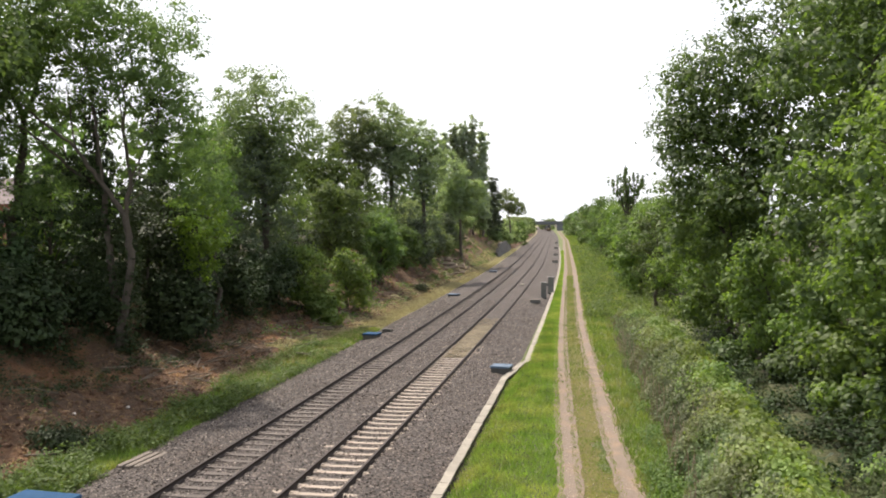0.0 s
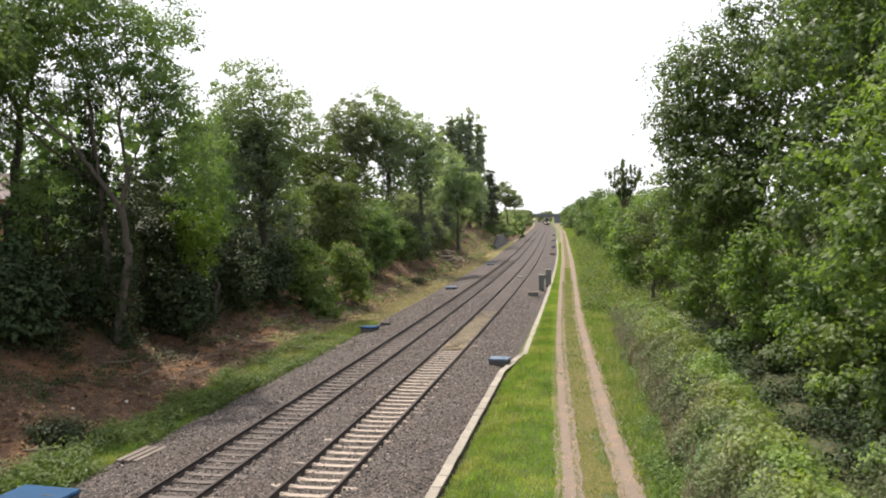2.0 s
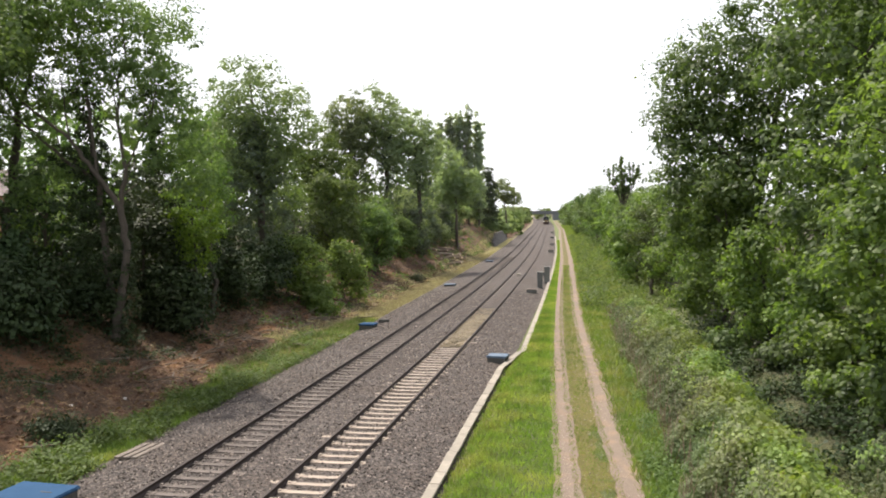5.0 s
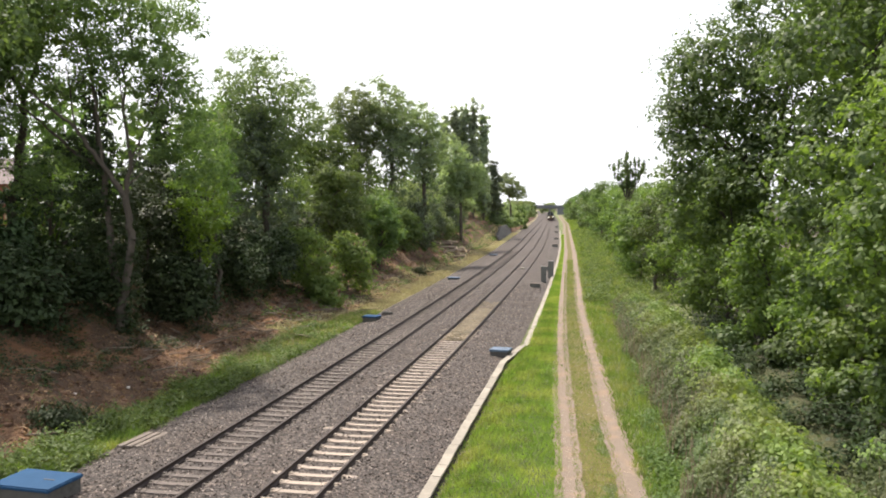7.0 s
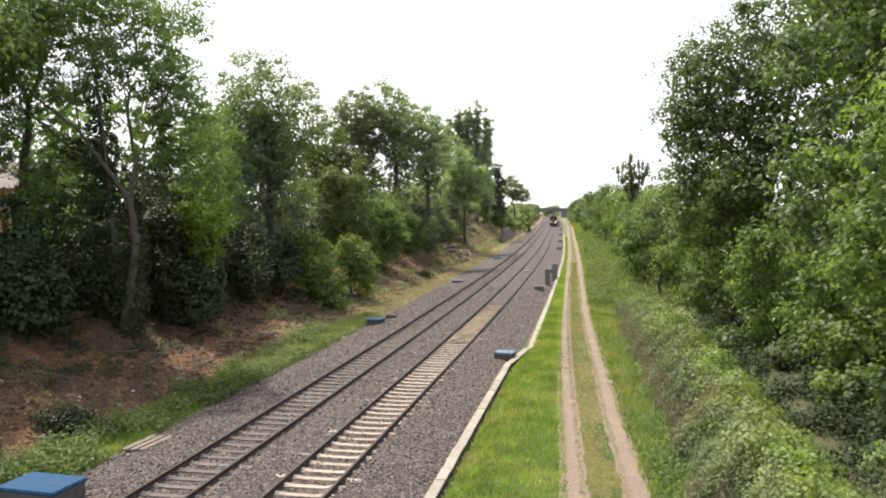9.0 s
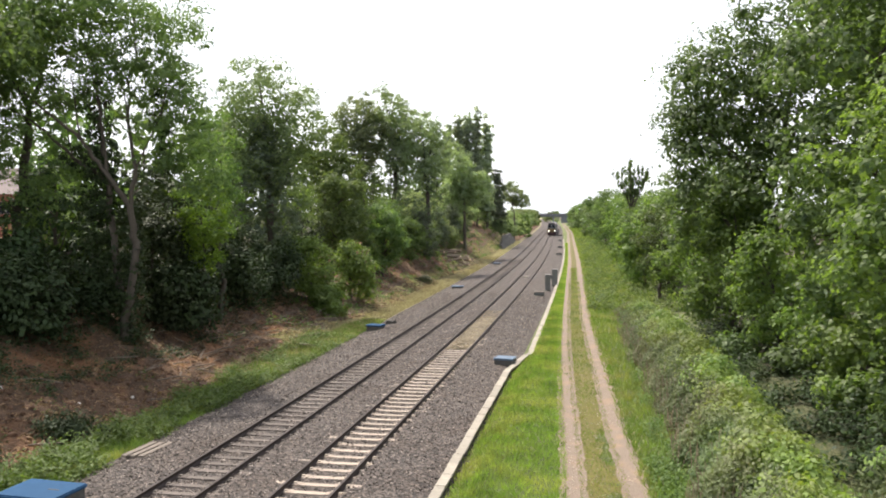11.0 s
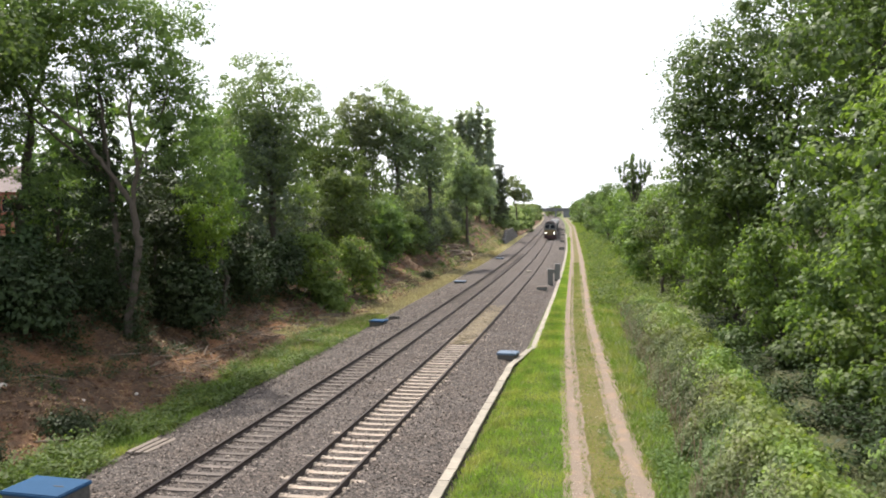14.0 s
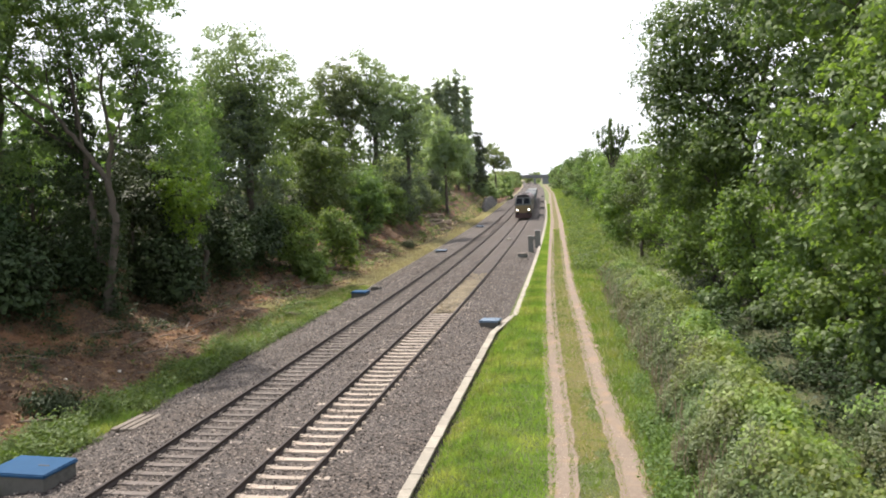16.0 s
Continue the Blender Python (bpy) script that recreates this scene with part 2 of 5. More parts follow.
def rut_material():
    m, nt, b = material("trodden_earth", 0.95)
    p = place(nt)
    n1 = noise_node(nt, p, 1.2, 5.0)
    n2 = noise_node(nt, p, 22.0, 5.0, 0.75)
    col = ramp(nt, n2, [(0.3, (0.10, 0.075, 0.054)), (0.6, (0.21, 0.166, 0.126)), (0.8, (0.40, 0.335, 0.27))])
    col = mix(nt, step(nt, n1, 0.5, 0.8), col, (0.27, 0.185, 0.115))
    nt.links.new(col, b.inputs["Base Color"])
    relief(nt, b, n2, 0.6, 0.02)
    return m


STONES_PALE = speckled("pale_pebble", (0.30, 0.26, 0.2), (0.6, 0.54, 0.46), 5.0)
BALLAST, STONES, GROUND, RUT = ballast_material(), stone_material(), ground_material(), rut_material()

# ---- tools for meshes ----
rng = np.random.default_rng(7)


def np_mesh(name, verts, faces, mat, smooth=False):
    me = bpy.data.meshes.new(name)
    verts = np.asarray(verts, dtype=np.float32)
    faces = np.asarray(faces, dtype=np.int32)
    n, k = faces.shape
    me.vertices.add(len(verts))
    me.vertices.foreach_set("co", verts.ravel())
    me.loops.add(n * k)
    me.loops.foreach_set("vertex_index", faces.ravel())
    me.polygons.add(n)
    me.polygons.foreach_set("loop_start", np.arange(0, n * k, k, dtype=np.int32))
    me.polygons.foreach_set("loop_total", np.full(n, k, dtype=np.int32))
    if smooth:
        me.polygons.foreach_set("use_smooth", np.ones(n, dtype=bool))
    me.materials.append(mat)
    me.update(calc_edges=True)
    return me


def child(name, me, parent, label=""):
    ob = new(name, me)
    ob.parent = parent
    return tagged(ob, label) if label else ob


def part(name, bm, mat, parent, label=""):
    me = bpy.data.meshes.new(name)
    bmesh.ops.recalc_face_normals(bm, faces=bm.faces)
    bm.to_mesh(me)
    bm.free()
    me.materials.append(mat)
    return child(name, me, parent, label)


def block(bm, x0, y0, z0, x1, y1, z1, bevel=0.0):
    """A box with bevelled edges, added to bm."""
    made = bmesh.ops.create_cube(bm, size=1.0, matrix=Matrix.Translation(((x0 + x1) / 2, (y0 + y1) / 2, (z0 + z1) / 2)) @ Matrix.Diagonal((x1 - x0, y1 - y0, z1 - z0, 1)))
    if bevel:
        edges = {e for v in made["verts"] for e in v.link_edges}
        bmesh.ops.bevel(bm, geom=list(edges), offset=bevel, segments=2, affect="EDGES")
    return bm


def box(*size, bevel=0.0):
    return block(bmesh.new(), *size, bevel=bevel)


def rod(bm, a, b, r0, r1, sides=8):
    a, b = Vector(a), Vector(b)
    d = b - a
    m = Matrix.Translation((a + b) / 2) @ d.to_track_quat("Z", "Y").to_matrix().to_4x4()
    bmesh.ops.create_cone(bm, cap_ends=True, segments=sides, radius1=r0, radius2=r1, depth=d.length, matrix=m)
    return bm


def empty(name, m, label, category, group=""):
    ob = new(name)
    ob.empty_display_size = 0.3
    ob.matrix_world = m
    return tagged(ob, label, category, group)


# ---- the plan: the near track's centre line and the ground's height ----
GAP = 3.4


def line_x(y):
    """The centre of the near track: straight, then a long bend to the left."""
    y = np.asarray(y, dtype=float)
    a = -7.5 - 1.6e-4 * np.clip(y - 30, 0, 140) ** 2
    b = -0.0448 * np.clip(y - 170, 0, None)
    return a + b - 5e-5 * np.clip(y - 317, 0, 400) ** 2 - 0.04 * np.clip(y - 717, 0, None)


def heading(y):
    return math.atan2(float(line_x(y + 1) - line_x(y - 1)), 2.0)


PROFILE_U = [-1500, -200, -60, -30, -21, -16, -13, -10.6, -9.3, -7.6, -6.6, 3.3, 4.2, 10, 12, 16, 24, 60, 200, 1500]
PROFILE_Z = [3.8, 3.8, 4.2, 3.9, 3.0, 1.7, 0.7, -0.05, -0.30, -0.40, -0.48, -0.48, -0.22, -0.20, -0.05, 0.5, 1.4, 1.8, 1.5, 1.5]


def ground_z(u, y):
    k = np.interp(y, [72, 98, 140, 160, 215, 240], [0.0, 0.7, 0.8, 1.4, 1.4, 0.0]) * np.interp(u, [-40, -20, -13.2, -9.4], [0.0, 1.0, 1.0, 0.0])
    return np.interp(u, PROFILE_U, PROFILE_Z) + 1.8 * k + np.interp(y, [166, 178, 214, 226], [0, 0.9, 1.6, 0]) * np.interp(u, [-13.4, -10.7, -9.8], [0.2, 1.0, 0.0])


def bumps(u, y):
    """Small unevenness of the soil, more on the bank."""
    k = np.interp(u, [-60, -22, -12, -9, -7, 4, 6, 14, 40], [0.5, 0.35, 0.22, 0.08, 0.0, 0.0, 0.0, 0.12, 0.5])
    k = k * 1.15
    return 0.4 * k * np.sin(3.7 * u + 2.9 * y) * np.sin(4.3 * y - 3.1 * u) + k * (np.sin(0.9 * u + 0.37 * y) * np.sin(0.53 * y - 0.3 * u) + 0.5 * np.sin(1.9 * u - 1.3 * y) * np.sin(1.1 * y + 2.3 * u))


def on_ground(u, y):
    return float(ground_z(u, y) + bumps(u, y))


def sheet(name, us, ys, zf, mat):
    """A sheet over the plan; its map holds the distance from the track and along it."""
    U, Y = np.meshgrid(np.asarray(us, float), np.asarray(ys, float))
    X = line_x(Y) + U
    Z = zf(U, Y)
    nu, ny = len(us), len(ys)
    v = np.stack([X, Y, Z], -1).reshape(-1, 3)
    i = np.arange(ny - 1)[:, None] * nu + np.arange(nu - 1)[None, :]
    f = np.stack([i, i + 1, i + 1 + nu, i + nu], -1).reshape(-1, 4)
    me = np_mesh(name, v, f, mat, True)
    uvl = me.uv_layers.new(name="plan")
    uvl.data.foreach_set("uv", np.stack([U, Y], -1).reshape(-1, 2)[f.ravel()].astype(np.float32).ravel())
    return new(name, me)


def spread(lo, hi, first, grow):
    out, s = [lo], first
    while out[-1] < hi:
        out.append(out[-1] + s)
        s *= grow
    return out


us = [-1500, -800, -400, -200, -120, -80, -60, -50, -42, -36] + list(np.arange(-32, 24, 0.5)) + [26, 30, 36, 44, 60, 90, 140, 220, 400, 800, 1500]
ys = [-400, -200, -100, -60, -40, -25, -15, -8] + list(np.arange(0, 90, 0.5)) + spread(90, 3200, 0.8, 1.05)
tagged(sheet("ground", us, ys, lambda u, y: ground_z(u, y) + bumps(u, y), GROUND), "brown soil bank and green turf of the railway cutting", "ground", kind="structure")


def ballast_z(u, y):
    z = np.interp(u, [-7.7, -7.0, -6.0, 2.0, 2.9, 3.7], [-0.46, -0.36, -0.17, -0.17, -0.27, -0.42])
    for off in (0.0, -GAP):
        a = np.abs(u - off)
        z = z - 0.02 * (a < 0.7) + 0.05 * np.interp(a, [0.82, 0.95, 1.35, 1.7], [0, 1, 1, 0]) * (0.95 + 0.4 * np.sin(2.9 * y + 4 * off))
    return z + 0.02 * np.sin(7.1 * u + 3.3 * y) * np.sin(5.7 * y - 2.1 * u)


tagged(sheet("ballast", np.arange(-7.7, 3.71, 0.19), list(np.arange(-10, 70, 0.25)) + spread(70, 900, 0.4, 1.03), ballast_z, BALLAST),
       "grey-brown crushed stone ballast under both tracks", "ballast", kind="structure")

# wheel ruts of the footpath: distance along the line, centre and width of each rut
RUT_Y = [-40, 10, 20.8, 24.5, 28, 32, 38, 46, 58, 80, 126, 305, 600]
RUT_A = [0.4, -0.42, -0.58, -0.78, -0.97, -1.2, -1.5, -1.88, -2.35, -3.05, -4.5, -11.2, -27.0]
RUT_B = [1.9, 1.3, 1.05, 0.8, 0.55, 0.36, 0.08, -0.36, -0.92, -1.62, -3.05, -9.8, -25.6]


def rut(xs, w0):
    ys = np.array(list(np.arange(-30, 80, 0.3)) + spread(80, 560, 0.6, 1.03))
    cx = np.interp(ys, RUT_Y, xs)
    rows = []
    for k, s in enumerate((-1, -0.5, 0, 0.5, 1)):
        edge = w0 * (1 + 0.06 * np.sin(1.9 * ys + k) * np.sin(0.71 * ys + 2 * k) + 0.05 * np.sin(3.3 * ys + 2 * k) + 0.03 * np.random.default_rng(5 + k).normal(0, 1, len(ys)))
        x = cx + s * edge
        z = ground_z(x - line_x(ys), ys) + bumps(x - line_x(ys), ys) + 0.045 - 0.015 * (abs(s) < 0.6)
        rows.append(np.stack([x, ys, z], -1))
    v = np.stack(rows, 1).reshape(-1, 3)
    i = np.arange(len(ys) - 1)[:, None] * 5 + np.arange(4)[None, :]
    f = np.stack([i, i + 1, i + 6, i + 5], -1).reshape(-1, 4)
    return tagged(new("path_rut", np_mesh("path_rut", v, f, RUT, True)), "bare pinkish-brown earth wheel rut worn in the grass", "path", kind="structure")


MID = speckled("worn_dry_turf", (0.046, 0.048, 0.008), (0.15, 0.125, 0.026), 7.0, 0.95, 0.6, 0.03, 0.0)


def rut_middle():
    ys = np.array(list(np.arange(-30, 80, 0.4)) + spread(80, 560, 0.6, 1.03))
    a, b = np.interp(ys, RUT_Y, RUT_A), np.interp(ys, RUT_Y, RUT_B)
    rows = []
    for s in (0.2, 0.35, 0.5, 0.65, 0.8):
        x = a + (b - a) * s
        rows.append(np.stack([x, ys, ground_z(x - line_x(ys), ys) + 0.012], -1))
    v = np.stack(rows, 1).reshape(-1, 3)
    i = np.arange(len(ys) - 1)[:, None] * 5 + np.arange(4)[None, :]
    f = np.stack([i, i + 1, i + 6, i + 5], -1).reshape(-1, 4)
    tagged(new("path_middle", np_mesh("path_middle", v, f, MID, True)), "worn dry olive turf between the wheel ruts", "path", kind="structure")


rut_middle()
rut(RUT_A, 0.37)
rut(RUT_B, 0.37)

# ---- the tracks ----
RAIL_SHAPE = [(-0.078, -0.165), (0.078, -0.165), (0.078, -0.145), (0.016, -0.125), (0.016, -0.045), (0.038, -0.035), (0.038, -0.004), (-0.038, -0.004), (-0.038, -0.035), (-0.016, -0.045), (-0.016, -0.125), (-0.078, -0.145)]


def rail(parent, side, off):
    ys = np.array(list(np.arange(-30, 20, 5)) + list(np.arange(20, 330, 3)) + list(np.arange(330, 900, 12)))
    x = line_x(ys) + off + side * 0.753
    n = len(RAIL_SHAPE)
    v = np.array([[(xx + a, yy, b) for a, b in RAIL_SHAPE] for xx, yy in zip(x, ys)]).reshape(-1, 3)
    f = [[r * n + k, r * n + (k + 1) % n, (r + 1) * n + (k + 1) % n, (r + 1) * n + k] for r in range(len(ys) - 1) for k in range(n)]
    rl = child("rail", np_mesh("rail", v, f, RUST), parent, "rusty brown steel rail")
    v = np.array([[(xx - 0.03, yy, 0.0), (xx + 0.03, yy, 0.0), (xx + 0.034, yy, -0.006), (xx - 0.034, yy, -0.006)] for xx, yy in zip(x, ys)]).reshape(-1, 3)
    f = [[r * 4 + k, r * 4 + (k + 1) % 4, (r + 1) * 4 + (k + 1) % 4, (r + 1) * 4 + k] for r in range(len(ys) - 1) for k in range(4)]
    child("running_surface", np_mesh("running_surface", v, f, STEEL), rl, "worn steel running surface")


def sleeper_mesh(mat):
    bm = bmesh.new()
    for s in (-1, 1):
        block(bm, s * 0.45 if s > 0 else -1.25, -0.13, -0.30, 1.25 if s > 0 else -0.45, 0.13, -0.145, 0.015)
    block(bm, -0.46, -0.115, -0.30, 0.46, 0.115, -0.16, 0.01)
    for s in (-0.87, -0.63, 0.63, 0.87):
        block(bm, s - 0.05, -0.05, -0.15, s + 0.05, 0.05, -0.115)
    me = bpy.data.meshes.new("sleeper")
    bm.to_mesh(me)
    bm.free()
    me.materials.append(mat)
    return me


def track(off, mat, label, sink):
    top = tagged(new("railway_track"), label, "railway track", kind="structure")
    rail(top, -1, off)
    rail(top, 1, off)
    me = sleeper_mesh(mat)
    vs = np.array([v.co[:] for v in me.vertices])
    fs = [tuple(p.vertices) for p in me.polygons if len(p.vertices) == 4]
    far_v, far_f, r = [], [], random.Random(int(off * 10) + 99)
    y = 6.0
    while y < 130:
        turn = -heading(y)
        x = float(line_x(y)) + off + r.uniform(-0.015, 0.015)
        low = -sink(y) + r.uniform(-0.008, 0.008)
        if y < 75:
            s = child("sleeper", me, top)
            s.matrix_basis = pose(x, y, low, 0, 0, math.degrees(turn) + r.uniform(-0.4, 0.4))
        else:
            c, sn = math.cos(turn), math.sin(turn)
            base = sum(len(a) for a in far_v)
            far_v.append(np.stack([vs[:, 0] * c - vs[:, 1] * sn + x, vs[:, 0] * sn + vs[:, 1] * c + y, vs[:, 2] + low], -1))
            far_f += [tuple(i + base for i in q) for q in fs]
        y += 0.65
    far = child("distant_sleepers", np_mesh("distant_sleepers", np.concatenate(far_v), far_f, mat), top)
    tagged(far, kind="stuff")


track(0.0, CONCRETE, "railway track with pale concrete sleepers on stone ballast", lambda y: 0.0 if y < 47 else 0.05)
track(-GAP, SLEEPER_OLD, "railway track with dirty brown-grey sleepers on ballast", lambda y: 0.0)


FINE = speckled("ochre_fine_ballast", (0.085, 0.072, 0.048), (0.20, 0.168, 0.112), 14.0, 0.95, 0.6, 0.02, 0.0)


def four_foot(u, y):
    return -0.148 + 0.012 * np.sin(9 * u + 2 * y) * np.sin(3.1 * y) - 0.03 * (np.abs(u) > 0.6)


tagged(sheet("fine_ballast", np.linspace(-0.66, 0.66, 7), np.arange(45.5, 57.1, 0.3), four_foot, FINE), "patch of ochre fine ballast between the near rails", "ballast", kind="structure")
tagged(sheet("packed_ballast", np.linspace(-0.66, 0.66, 7), list(np.arange(57.15, 120, 0.5)) + spread(120, 420, 1.0, 1.03), four_foot, BALLAST), "ballast packed level between the near rails", "ballast", kind="structure")


def stones(name, n, u0, u1, y0, y1, s0, s1, zf, mat, label):
    """Loose stones: small uneven octahedra."""
    u = rng.uniform(u0, u1, n)
    y = y0 + (y1 - y0) * rng.random(n) ** 1.5
    x = line_x(y) + u
    z = zf(u, y)
    s = rng.uniform(s0, s1, (n, 1))
    o = np.array([[1, 0, 0], [0, 1, 0], [-1, 0, 0], [0, -1, 0], [0, 0, 0.8], [0, 0, -0.8]])
    v = o[None] * s[:, None] * rng.uniform(0.6, 1.3, (n, 6, 1)) + rng.normal(0, 0.15, (n, 6, 3)) * s[:, None]
    a = rng.uniform(0, 6.28, n)
    c, sn = np.cos(a)[:, None], np.sin(a)[:, None]
    v = np.stack([v[..., 0] * c - v[..., 1] * sn, v[..., 0] * sn + v[..., 1] * c, v[..., 2]], -1) + np.stack([x, y, z], -1)[:, None]
    f = np.array([[0, 1, 4], [1, 2, 4], [2, 3, 4], [3, 0, 4], [1, 0, 5], [2, 1, 5], [3, 2, 5], [0, 3, 5]])
    f = (f[None] + np.arange(n)[:, None, None] * 6).reshape(-1, 3)
    return tagged(new(name, np_mesh(name, v.reshape(-1, 3), f, mat)), label, "gravel", kind="stuff")


OCHRE_STONE = leafy("ochre_stone", (0.075, 0.062, 0.042), (0.33, 0.275, 0.18), 0.1, 0.0)
stones("ochre_stones", 3600, -0.64, 0.64, 43.5, 61, 0.022, 0.05, lambda u, y: four_foot(u, y) - 0.005, OCHRE_STONE, "ochre stones heaped between the near rails")
stones("ballast_stones", 20000, -7.2, 3.3, 13, 75, 0.022, 0.048, lambda u, y: ballast_z(u, y) + 0.01, STONES, "loose crushed grey granite ballast stones")


# ---- cable trough beside the ballast ----
def trough_x(y):
    y = np.asarray(y, float)
    return np.where(y < 38, -4.2, np.where(y < 43, -4.2 + (y - 38) * 0.11, line_x(y) + np.interp(y, [43, 80, 130, 300], [3.98, 3.75, 3.6, 3.6])))


def cable_trough():
    top = tagged(new("cable_trough"), "pale concrete cable trough with lids beside the ballast", "cable trough", kind="structure")
    me = bpy.data.meshes.new("lid")
    bm = box(-0.15, -0.497, 0.0, 0.15, 0.497, 0.06, bevel=0.008)
    bm.to_mesh(me)
    bm.free()
    me.materials.append(TROUGH)
    far_bm = bmesh.new()
    r = random.Random(4)
    y = 8.0
    while y < 230:
        x = float(trough_x(y))
        a = -math.atan2(float(trough_x(y + 0.5) - trough_x(y - 0.5)), 1.0)
        m = pose(x + r.uniform(-0.012, 0.012), y, -0.235 + r.uniform(-0.008, 0.008), r.uniform(-0.6, 0.6), r.uniform(-1, 1), math.degrees(a) + r.uniform(-0.6, 0.6))
        if y < 90:
            child("lid", me, top).matrix_basis = m
        else:
            bmesh.ops.create_cube(far_bm, size=1.0, matrix=m @ Matrix.Diagonal((0.34, 0.99, 0.06, 1)))
        y += 1.0
    tagged(part("distant_lids", far_bm, TROUGH, top), kind="stuff")


cable_trough()


# ---- lineside boxes ----
def lineside_box(u_x, y, w, d, h, turn, lid_mat, label):
    z = -0.40
    top = empty("lineside_box", pose(u_x, y, z, 0, 0, turn), label, "equipment box", "lineside boxes")
    part("body", box(-w / 2 + 0.05, -d / 2 + 0.05, 0, w / 2 - 0.05, d / 2 - 0.05, h, bevel=0.015), GREY_BOX, top, "grey concrete side walls")
    bm = box(-w / 2, -d / 2, h - 0.05, w / 2, d / 2, h + 0.055, bevel=0.03)
    part("lid", bm, lid_mat, top, "blue fibreglass lid")
    part("lid_catch", box(w * 0.12, -0.02, h + 0.052, w * 0.3, 0.02, h + 0.066), GREY_BOX, top)
    return top


lineside_box(-13.88, 18.22, 1.75, 1.3, 0.62, -4, BLUE, "large bright blue lidded equipment box on the ballast shoulder")
lineside_box(-14.1, 50.7, 1.05, 0.9, 0.42, -8, BLUE, "blue lidded equipment box beside the far track")
lineside_box(-13.7, 79.5, 1.1, 0.9, 0.38, -4, BLUE_PALE, "faded blue low box beside the far track")
lineside_box(-14.3, 116.5, 1.1, 0.9, 0.4, -4, BLUE_PALE, "small faded low box beside the far track")
lineside_box(-4.55, 40.1, 1.0, 0.85, 0.42, -8, BLUE_PALE, "faded blue lidded box at the bend of the trough")


def cabinet(x, y, w, h, label):
    top = empty("signal_cabinet", pose(x, y, -0.42, 0, 0, 3), label, "cabinet", "trackside cabinets")
    part("plinth", box(-w / 2 - 0.05, -0.3, 0, w / 2 + 0.05, 0.3, 0.16, bevel=0.01), GREY_BOX, top)
    part("body", box(-w / 2, -0.25, 0.16, w / 2, 0.25, h, bevel=0.015), CABINET, top)
    d = part("door", box(-w / 2 + 0.04, -0.275, 0.22, w / 2 - 0.04, -0.252, h - 0.08, bevel=0.006), CABINET, top)
    part("handle", box(w / 2 - 0.12, -0.30, h * 0.5, w / 2 - 0.09, -0.276, h * 0.5 + 0.14), BLACK, d)
    part("roof", box(-w / 2 - 0.05, -0.32, h, w / 2 + 0.05, 0.32, h + 0.06, bevel=0.015), CABINET, top)


cabinet(-4.85, 79.2, 0.5, 1.6, "tall grey steel signalling cabinet on the ballast edge")
cabinet(-4.45, 84.5, 0.55, 1.75, "grey steel signalling cabinet behind another one")


def low_case(x, y, w, h):
    top = empty("junction_case", pose(x, y, -0.42, 0, 0, 4), "low grey junction case on legs beside the track", "junction case", "junction cases")
    for sx in (-1, 1):
        part("leg", box(sx * w * 0.35 - 0.04, -0.05, 0, sx * w * 0.35 + 0.04, 0.05, h * 0.5), GREY_BOX, top)
    part("body", box(-w / 2, -0.25, h * 0.45, w / 2, 0.25, h, bevel=0.02), CABINET, top)
    part("lid", box(-w / 2 - 0.03, -0.28, h, w / 2 + 0.03, 0.28, h + 0.05, bevel=0.015), WOOD_GREY, top)


low_case(-5.25, 73.5, 0.9, 0.5)
for yy in (92.0, 143.0, 173.0, 214.0, 262.0):
    low_case(float(line_x(yy)) + 2.75, yy, 0.95, 0.62)


def board_stack():
    top = empty("board_stack", pose(-13.95, 23.3, -0.36, 0, 0, -5), "stack of three weathered grey boards lying on ballast", "boards")
    for k in range(3):
        part("board", box(-0.38 + k * 0.27, -0.8 + 0.04 * k, 0.12, -0.18 + k * 0.27, 0.78 + 0.05 * k, 0.2, bevel=0.012), WOOD_GREY, top)
    for k in (-0.55, 0.55):
        part("bearer", box(-0.35, k - 0.05, 0.0, 0.36, k + 0.05, 0.12), WOOD_GREY, top)


board_stack()


def slab(x, y, w, d, h, mat, name, label, category):
    top = empty(name, pose(x, y, -0.42 if name != "track_magnet" else -0.19, 0, 0, -12 if name != "track_magnet" else 1), label, category)
    part("body", box(-w / 2, -d / 2, 0, w / 2, d / 2, h, bevel=0.02), mat, top)
    part("cover", box(-w / 2 + 0.06, -d / 2 + 0.05, h, w / 2 - 0.06, d / 2 - 0.05, h + 0.03, bevel=0.01), mat, top)


slab(-13.7, 53.2, 0.62, 0.42, 0.40, GREY_BOX, "cable_cover", "dark cable cover lying beside a blue box", "cover")
slab(float(line_x(93)), 93, 0.5, 1.1, 0.16, TROUGH, "track_magnet", "pale magnet unit fixed between the near rails", "track unit")

# ---- plants ----
def leaves(centres, normals, size, wide=0.62):
    """A leaf a point: a small folded diamond, turned at random about its given normal."""
    n = len(centres)
    s = size * rng.uniform(0.6, 1.35, (n, 1))
    nv = normals + rng.normal(0, 0.38, (n, 3))
    nv /= np.linalg.norm(nv, axis=1, keepdims=True) + 1e-9
    t = np.cross(nv, rng.normal(0, 1, (n, 3)))
    t /= np.linalg.norm(t, axis=1, keepdims=True) + 1e-9
    b = np.cross(nv, t)
    v = np.stack([centres - t * s * 0.5, centres + b * s * wide * 0.5 + nv * s * 0.10 - t * s * 0.05, centres + t * s * 0.5 - nv * s * 0.08, centres - b * s * wide * 0.5 + nv * s * 0.10 - t * s * 0.05], 1)
    return v.reshape(-1, 3), np.arange(n * 4).reshape(-1, 4)


